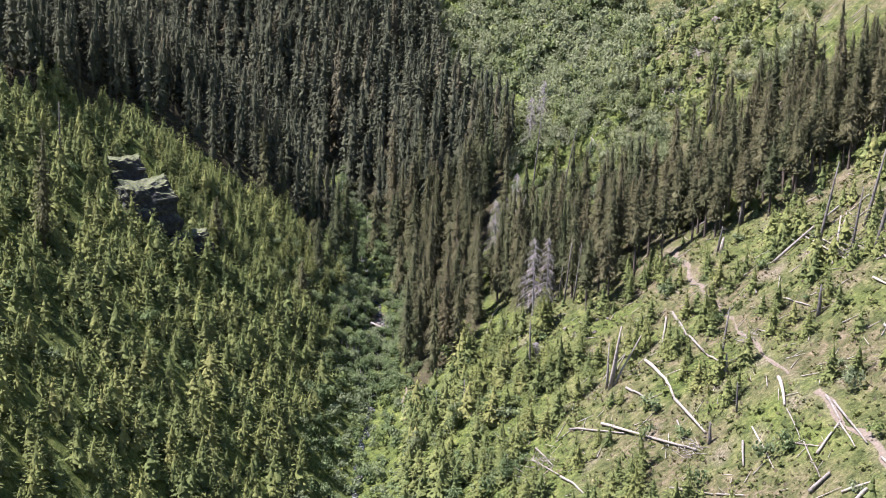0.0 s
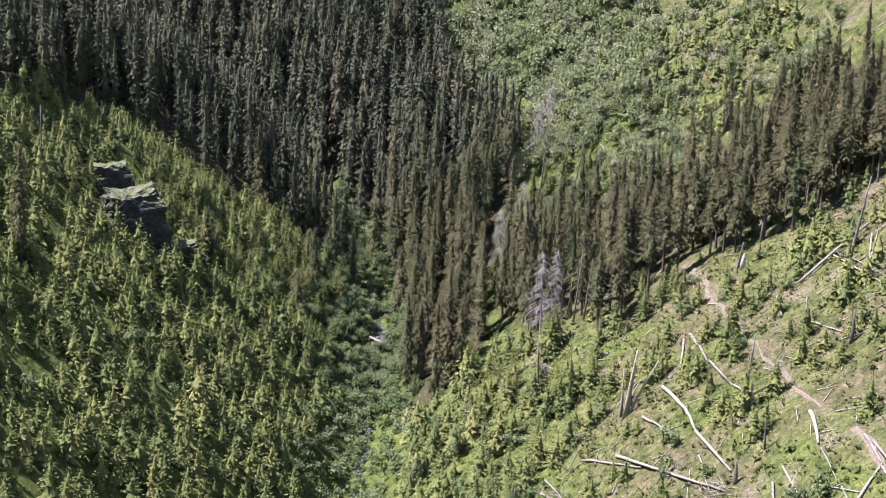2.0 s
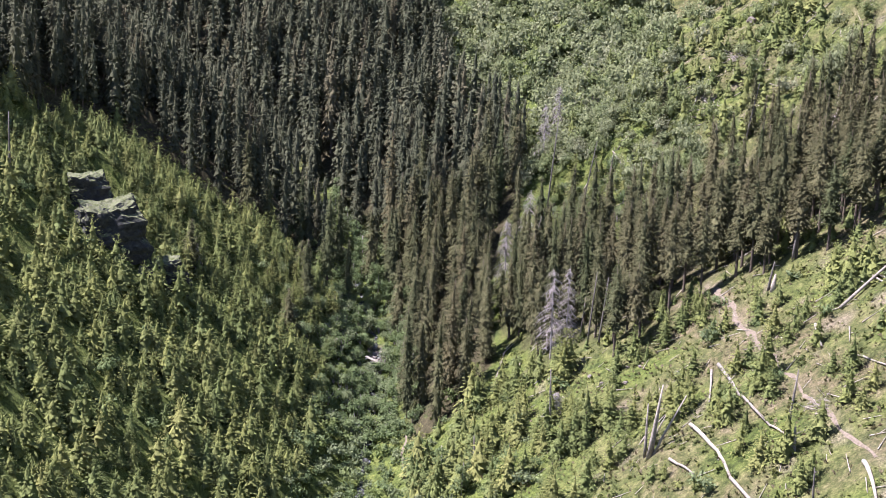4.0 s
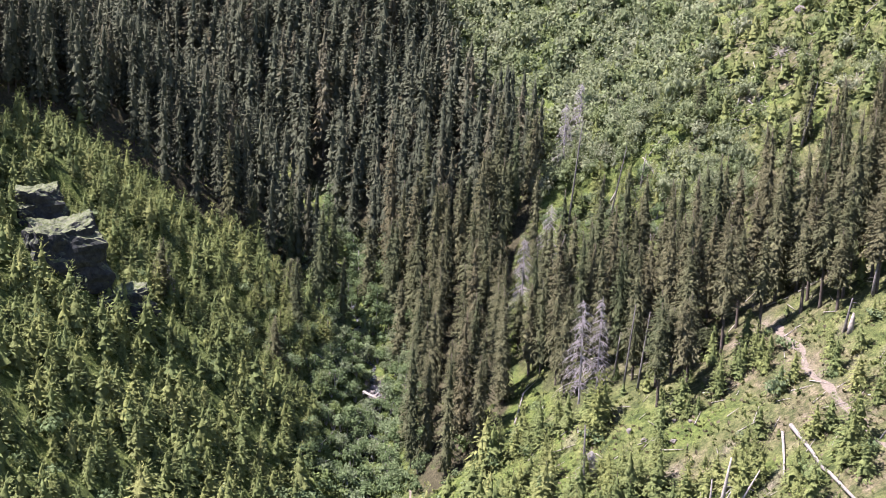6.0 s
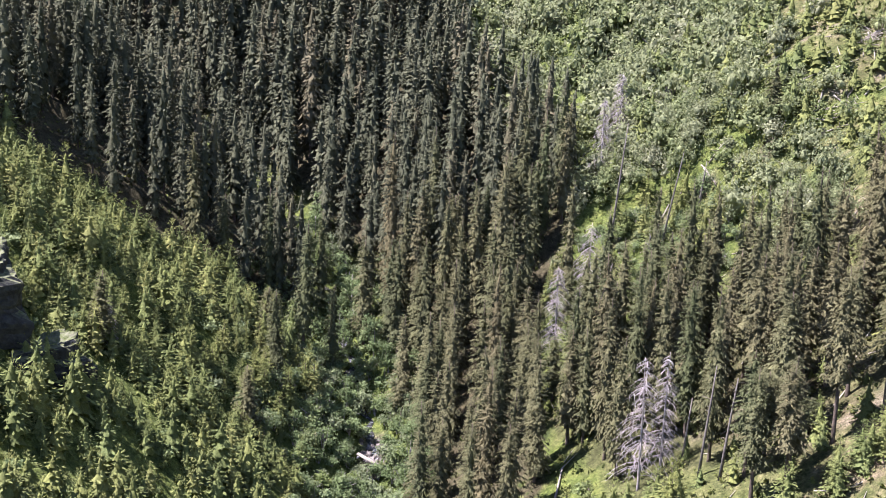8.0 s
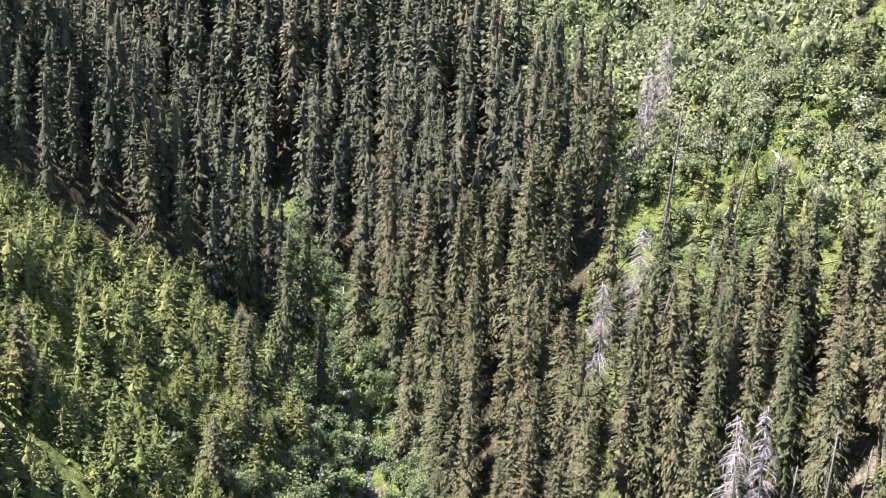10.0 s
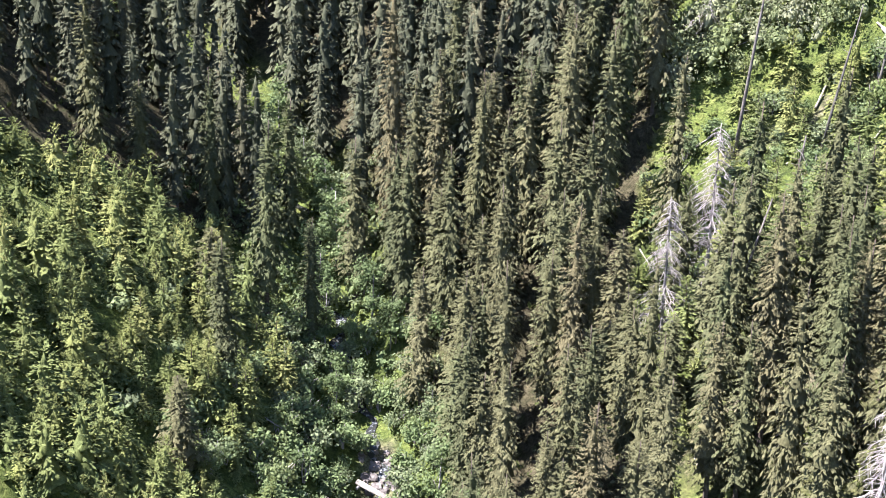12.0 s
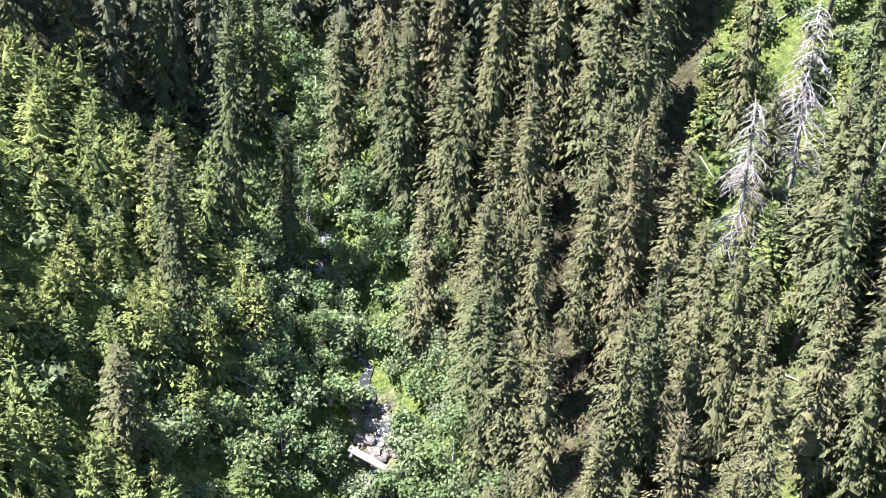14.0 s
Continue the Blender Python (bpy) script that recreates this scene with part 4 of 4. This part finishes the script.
# leafless white spruces: x, y, height, spread
for x, y, H, R in [(21.4, 198.6, 16.2, 2.9), (24.2, 200.7, 14.2, 2.1), (15.5, 235.5, 14, 2.5), (20.4, 240.8, 15.2, 2.8), (29.6, 281.4, 11, 2.2), (25.7, 273.1, 12.8, 2.2), (-43.6, 221.2, 5, 1.4), (20.4, 178.5, 4, 1.8)]:
    t = thing("dead_spruce", "bare silver-grey dead spruce with drooping twigs", "dead tree", "bare dead spruces")
    t.location = spot(x, y)
    part("trunk", tri_mesh("dead_trunk", *trunk_line(rng, 0.92 * H, 0.17, 0.03), [M_GREY]), t)
    for q in range(130):
        u = rng.uniform(0, 1) ** 0.8
        part("bough", tri_mesh("bough", *bare_bough(rng, 0.92 * H * (0.1 + 0.88 * u), u, R * 1.25), [M_GREY]), t)

# brush heaps
for x, y, s in [(50.5, 107.5, 1.6), (19.2, 147.5, 1.4), (64.5, 156, 1.8), (48.5, 148.5, 1.0), (66, 268.5, 1.5), (59, 256, 1.2), (37, 132, 1.2)]:
    t = thing("brush_heap", "heap of pale dead branches and twigs", "branches", "brush heaps")
    t.location = spot(x, y)
    for _ in range(45):
        c, a = rng.normal(0, 0.7, 2) * s, rng.uniform(0, 6.283)
        L, up = rng.uniform(0.5, 1.8) * s, rng.uniform(-0.1, 0.6)
        p = lay(x + c[0], y + c[1]) - lay(x, y) + (0, 0, rng.uniform(0.05, 0.5) * s)
        part("branch", tri_mesh("branch", *tube([p, p + L * np.array([math.cos(a), math.sin(a), up])], [0.055, 0.015], 4, False), [M_DEAD]), t)

# loose sticks on the ground
sticks = []
lx, ly = spread(rng, 14, 95, 100, 300, 2.6, lambda x, y: ~inside(x, y, WOOD) * np.clip(0.35 + 0.5 * waves(x, y, 21, 71), 0.05, 0.8))
for x, y in zip(lx, ly):
    a, L = rng.normal(0.3, 0.8), rng.uniform(0.6, 3.2)
    dx, dy = math.cos(a) * L, math.sin(a) * L
    sticks.append(tube([lay(x, y) + (0, 0, 0.15), lay(x + dx, y + dy) + (0, 0, 0.2)], [0.035 + 0.02 * L, 0.03], 4, False))
thing("dead_branches", "bleached dead branches scattered over the slope", "branches", kind="stuff", data=tri_mesh("dead_branches", *join(sticks), [M_DEAD]))

# ---- wooden railing by the trail ----
t = thing("wooden_railing", "weathered pale wooden railing with short posts", "railing")
ax, ay, ex, ey = 64.8, 202.6, 68.4, 197.4
base = lay(ax, ay)
t.location = Vector(base)
ends = [np.array([0, 0, 1.1]), lay(ex, ey) - base + (0, 0, 1.1)]
part("rail", tri_mesh("rail", *tube(ends, [0.1, 0.09], 7), [M_DEAD]), t)
for k in range(7):
    q = k / 6
    top = ends[0] + (ends[1] - ends[0]) * q
    foot = lay(ax + (ex - ax) * q, ay + (ey - ay) * q)[2] - base[2] - 0.3
    part("post", tri_mesh("post", *tube([(top[0], top[1], foot), tuple(top)], [0.07, 0.06], 6), [M_DEAD]), t)

# ---- stream: water, stones, footbridge ----
sy_ = np.linspace(150, 300, 300)
sxs = np.interp(sy_, STREAM[:, 1], STREAM[:, 0])
wob = 0.5 * np.sin(sy_ * 0.8) + 0.3 * np.sin(sy_ * 1.9)
half = 0.5 + 0.2 * np.sin(sy_ * 1.3)
lift = np.zeros((300, 3))
lift[:, 2] = 0.16 + 0.25 * (np.round(sy_ / 3.0) - sy_ / 3.0) * 0.3
V = np.concatenate([lay(sxs + wob - half, sy_) + lift, lay(sxs + wob + half, sy_) + lift])
i = np.arange(299)
thing("stream", "shallow mountain stream with white water", "stream", kind="structure", data=tri_mesh("stream", V, np.stack([i, i + 300, i + 301, i + 1], 1), [M_WATER], smooth=True))


def stone_mesh(name, mat, flat, seed, level=2, rough=0.35):
    bm = bmesh.new()
    bmesh.ops.create_icosphere(bm, subdivisions=level, radius=1)
    off = Vector((seed * 7.3, seed * 3.1, seed * 5.7))
    for v in bm.verts:
        n = noise.noise(v.co * 1.1 + off) + 0.5 * noise.noise(v.co * 2.7 + off)
        v.co = v.co * (1 + rough * n)
        v.co.z *= flat
    me = bpy.data.meshes.new(name)
    bm.to_mesh(me)
    bm.free()
    me.materials.append(mat)
    return me


STONES = [stone_mesh("stone", M_BOULDER, 0.8, k, 2, 0.6) for k in range(5)]
for k in range(55):
    y = rng.uniform(232.5, 242)
    x = float(np.interp(y, STREAM[:, 1], STREAM[:, 0])) + rng.normal(0, 1.1)
    s = 0.16 + 0.5 * rng.uniform() ** 2.2
    t = thing("boulder", "pale rounded boulder lying in the stream bed", "stone", "boulders of the stream", data=STONES[rng.randint(5)])
    t.matrix_world = pose(*spot(x, y, 0.12 * s), 0, 0, rng.uniform(0, 360)) @ Matrix.Diagonal((s, s * rng.uniform(0.7, 1.2), s, 1))

t = thing("footbridge", "simple pale timber footbridge across the stream", "bridge")
pa, pb = np.array([-11.17, 251.80, 39.69]), np.array([-7.39, 249.80, 38.48])
t.location = Vector(pa)
along = (pb - pa) / np.linalg.norm(pb - pa)
across = np.array([-along[1], along[0], 0])
for k in (-0.22, 0.0, 0.22):
    part("beam", tri_mesh("beam", *tube([across * k, pb - pa + across * k], [0.12, 0.1], 8), [M_DEAD]), t)
for q in (0.08, 0.92):
    c = (pb - pa) * q - np.array([0, 0, 0.22])
    part("support", tri_mesh("support", *tube([c - across * 0.7, c + across * 0.7], [0.14, 0.14], 7), [M_GREY]), t)

# ---- rock outcrop on the slope ----
t = thing("rock_outcrop", "grey rock outcrop with painted shade on its faces and a sun-toned mossy top", "rock")
t.location = spot(-62, 216)
def crag_mesh(seed):
    """A split block of rock with flat faces and ledges."""
    bm = bmesh.new()
    bmesh.ops.create_cube(bm, size=2)
    bmesh.ops.subdivide_edges(bm, edges=bm.edges[:], cuts=20, use_grid_fill=True)
    off = Vector((seed * 3.3, seed * 9.1, seed * 1.7))
    for v in bm.verts:
        p = v.co.copy()
        ledge = noise.noise(Vector((p.x * 0.7, p.y * 0.7, p.z * 2.2)) + off)
        crack = abs(noise.noise(p * 1.6 + off))
        rough = noise.noise(p * 3.7 + off) + 0.6 * noise.noise(p * 8 + off)
        step = abs((p.z * 2.6 + 0.8 * noise.noise(p * 0.9 + off)) % 1 - 0.5)
        v.co = p * (0.93 + 0.2 * ledge - 0.2 * crack + 0.06 * rough + 0.1 * step)
        v.co.x *= 1 - 0.22 * max(p.z, 0)
        v.co.y *= 1 - 0.18 * max(p.z, 0)
    me = bpy.data.meshes.new("rock")
    bm.to_mesh(me)
    bm.free()
    me.materials.append(M_CRAG)
    return me


for k, (x, y, dz, a, b, c) in enumerate([(-62, 216.5, 1.2, 3.6, 3.0, 3.4), (-56.3, 209, 0.6, 5.4, 4.2, 5.4), (-48.5, 209, -0.8, 4.6, 3.4, 3.6), (-60.2, 207.5, 0.4, 1.5, 1.5, 2.4), (-45.5, 212, 0.2, 1.6, 1.4, 1.7), (-63.5, 213.5, 0.2, 1.7, 1.4, 1.8)]):
    ob = part("rock", crag_mesh(20 + k), t)
    ob.matrix_local = pose(*(spot(x + 1.2, y - 1.5, dz) - t.location), 4, -6, 18 + k * 7) @ Matrix.Diagonal((a, b, c, 1))
for x, y, s in [(29, 178, 0.5), (30.5, 176.5, 0.4), (27.5, 180, 0.45), (31.5, 181, 0.35), (26, 183, 0.4), (33, 179, 0.3), (45.5, 277, 0.9), (47, 275, 0.7), (39, 288, 1.0), (37, 286, 0.8), (74, 285, 1.1)]:
    q = thing("boulder", "pale grey stone lying in the grass", "stone", "stones on the slope", data=STONES[rng.randint(5)])
    q.matrix_world = pose(*spot(x, y, 0.1), 0, 0, rng.uniform(0, 360)) @ Matrix.Scale(s, 4)

# ---- grass and low growth ----
rng = np.random.RandomState(71)


def tuft(blades, tall, wide):
    V, F = [], []
    for k in range(blades):
        a, L = rng.uniform(0, 6.283), rng.uniform(0.4, 1.0) * wide
        o = np.array([math.cos(a), math.sin(a), 0])
        s = np.array([-o[1], o[0], 0])
        w = 0.16 * wide + 0.05
        b = o * rng.uniform(0, 0.4) * wide
        V += [b - s * w, b + s * w, b + o * L + np.array([0, 0, tall * rng.uniform(0.5, 1.1)]), b + o * L * 0.6 + s * w * 1.5 + np.array([0, 0, tall * 0.5])]
        F += [(4 * k, 4 * k + 1, 4 * k + 2), (4 * k + 1, 4 * k + 3, 4 * k + 2)]
    return np.array(V), np.array(F)


GRASS = [[(*tuft(4, 0.35, 0.35), 0)] for _ in range(6)]
HERBS = [[(*tuft(5, 0.4, 0.4), 0)] for _ in range(6)]


def grass_chance(x, y):
    return np.where(~inside(x, y, WOOD) & ~inside(x, y, BELT) & (line_distance(x, y, TRAIL) > 0.8), np.clip((x - 2) / 14, 0, 1) * np.clip(0.6 + 0.5 * waves(x, y, 12, 81), 0.1, 0.9), 0)


qx, qy = spread(rng, 2, 80, 104, 194, 0.72, grass_chance)
n = len(qx)
v, f, idx, tnt = scatter(GRASS, qx, qy, rng.uniform(0.6, 1.5, n), rng.uniform(0, 6.28, n), rng.uniform(0.6, 1.3, n), rng, 0)
thing("meadow_grass", "tufts of yellowish green mountain grass", "grass", kind="stuff", data=tri_mesh("meadow_grass", v, f, [M_HERB], idx, tnt))


def herb_chance(x, y):
    d, _ = by_stream(x, y)
    lush = np.where(inside(x, y, BELT) | (inside(x, y, WOOD) & (y < 262)), 0.45, np.where(d < 0, 0.5, np.where(y > 226, 0.6, np.clip(0.25 + 0.7 * waves(x, y, 19, 83), 0, 0.8))))
    return np.where((np.abs(d) > 2.2) & (line_distance(x, y, TRAIL) > 1.0), lush, 0)


hx, hy = spread(rng, -85, 80, 105, 290, 1.3, herb_chance)
n = len(hx)
v, f, idx, tnt = scatter(HERBS, hx, hy, rng.uniform(0.6, 1.6, n), rng.uniform(0, 6.28, n), rng.uniform(0.6, 1.4, n), rng, 0)
thing("undergrowth", "bright green low herbs and bilberry between the trees", "undergrowth", kind="stuff", data=tri_mesh("undergrowth", v, f, [M_FERN], idx, tnt))

HEATH = [[(*leaf_cloud(rng, [(0, 0, 0.2, 0.5)], 13, 0.16), 0)] for _ in range(6)]


def heath_chance(x, y):
    p = np.clip(0.55 + 0.8 * waves(x, y, 9, 91), 0.05, 0.95)
    d, _ = by_stream(x, y)
    p = np.where(d < 0, 0.4, p)
    return np.where(~inside(x, y, WOOD) & (line_distance(x, y, TRAIL) > 1.2) & (np.abs(d) > 3) & (np.abs(x - 2) < 0.56 * y), p, 0)


kx, ky = spread(rng, -95, 90, 108, 292, 2.2, heath_chance)
n = len(kx)
v, f, idx, tnt = scatter(HEATH, kx, ky, rng.uniform(0.6, 1.7, n), rng.uniform(0, 6.28, n), rng.uniform(0.6, 1.3, n), rng, 0)
thing("low_shrubs", "low bilberry and juniper clumps on the slope", "shrubs", kind="stuff", data=tri_mesh("low_shrubs", v, f, [M_FERN], idx, tnt))
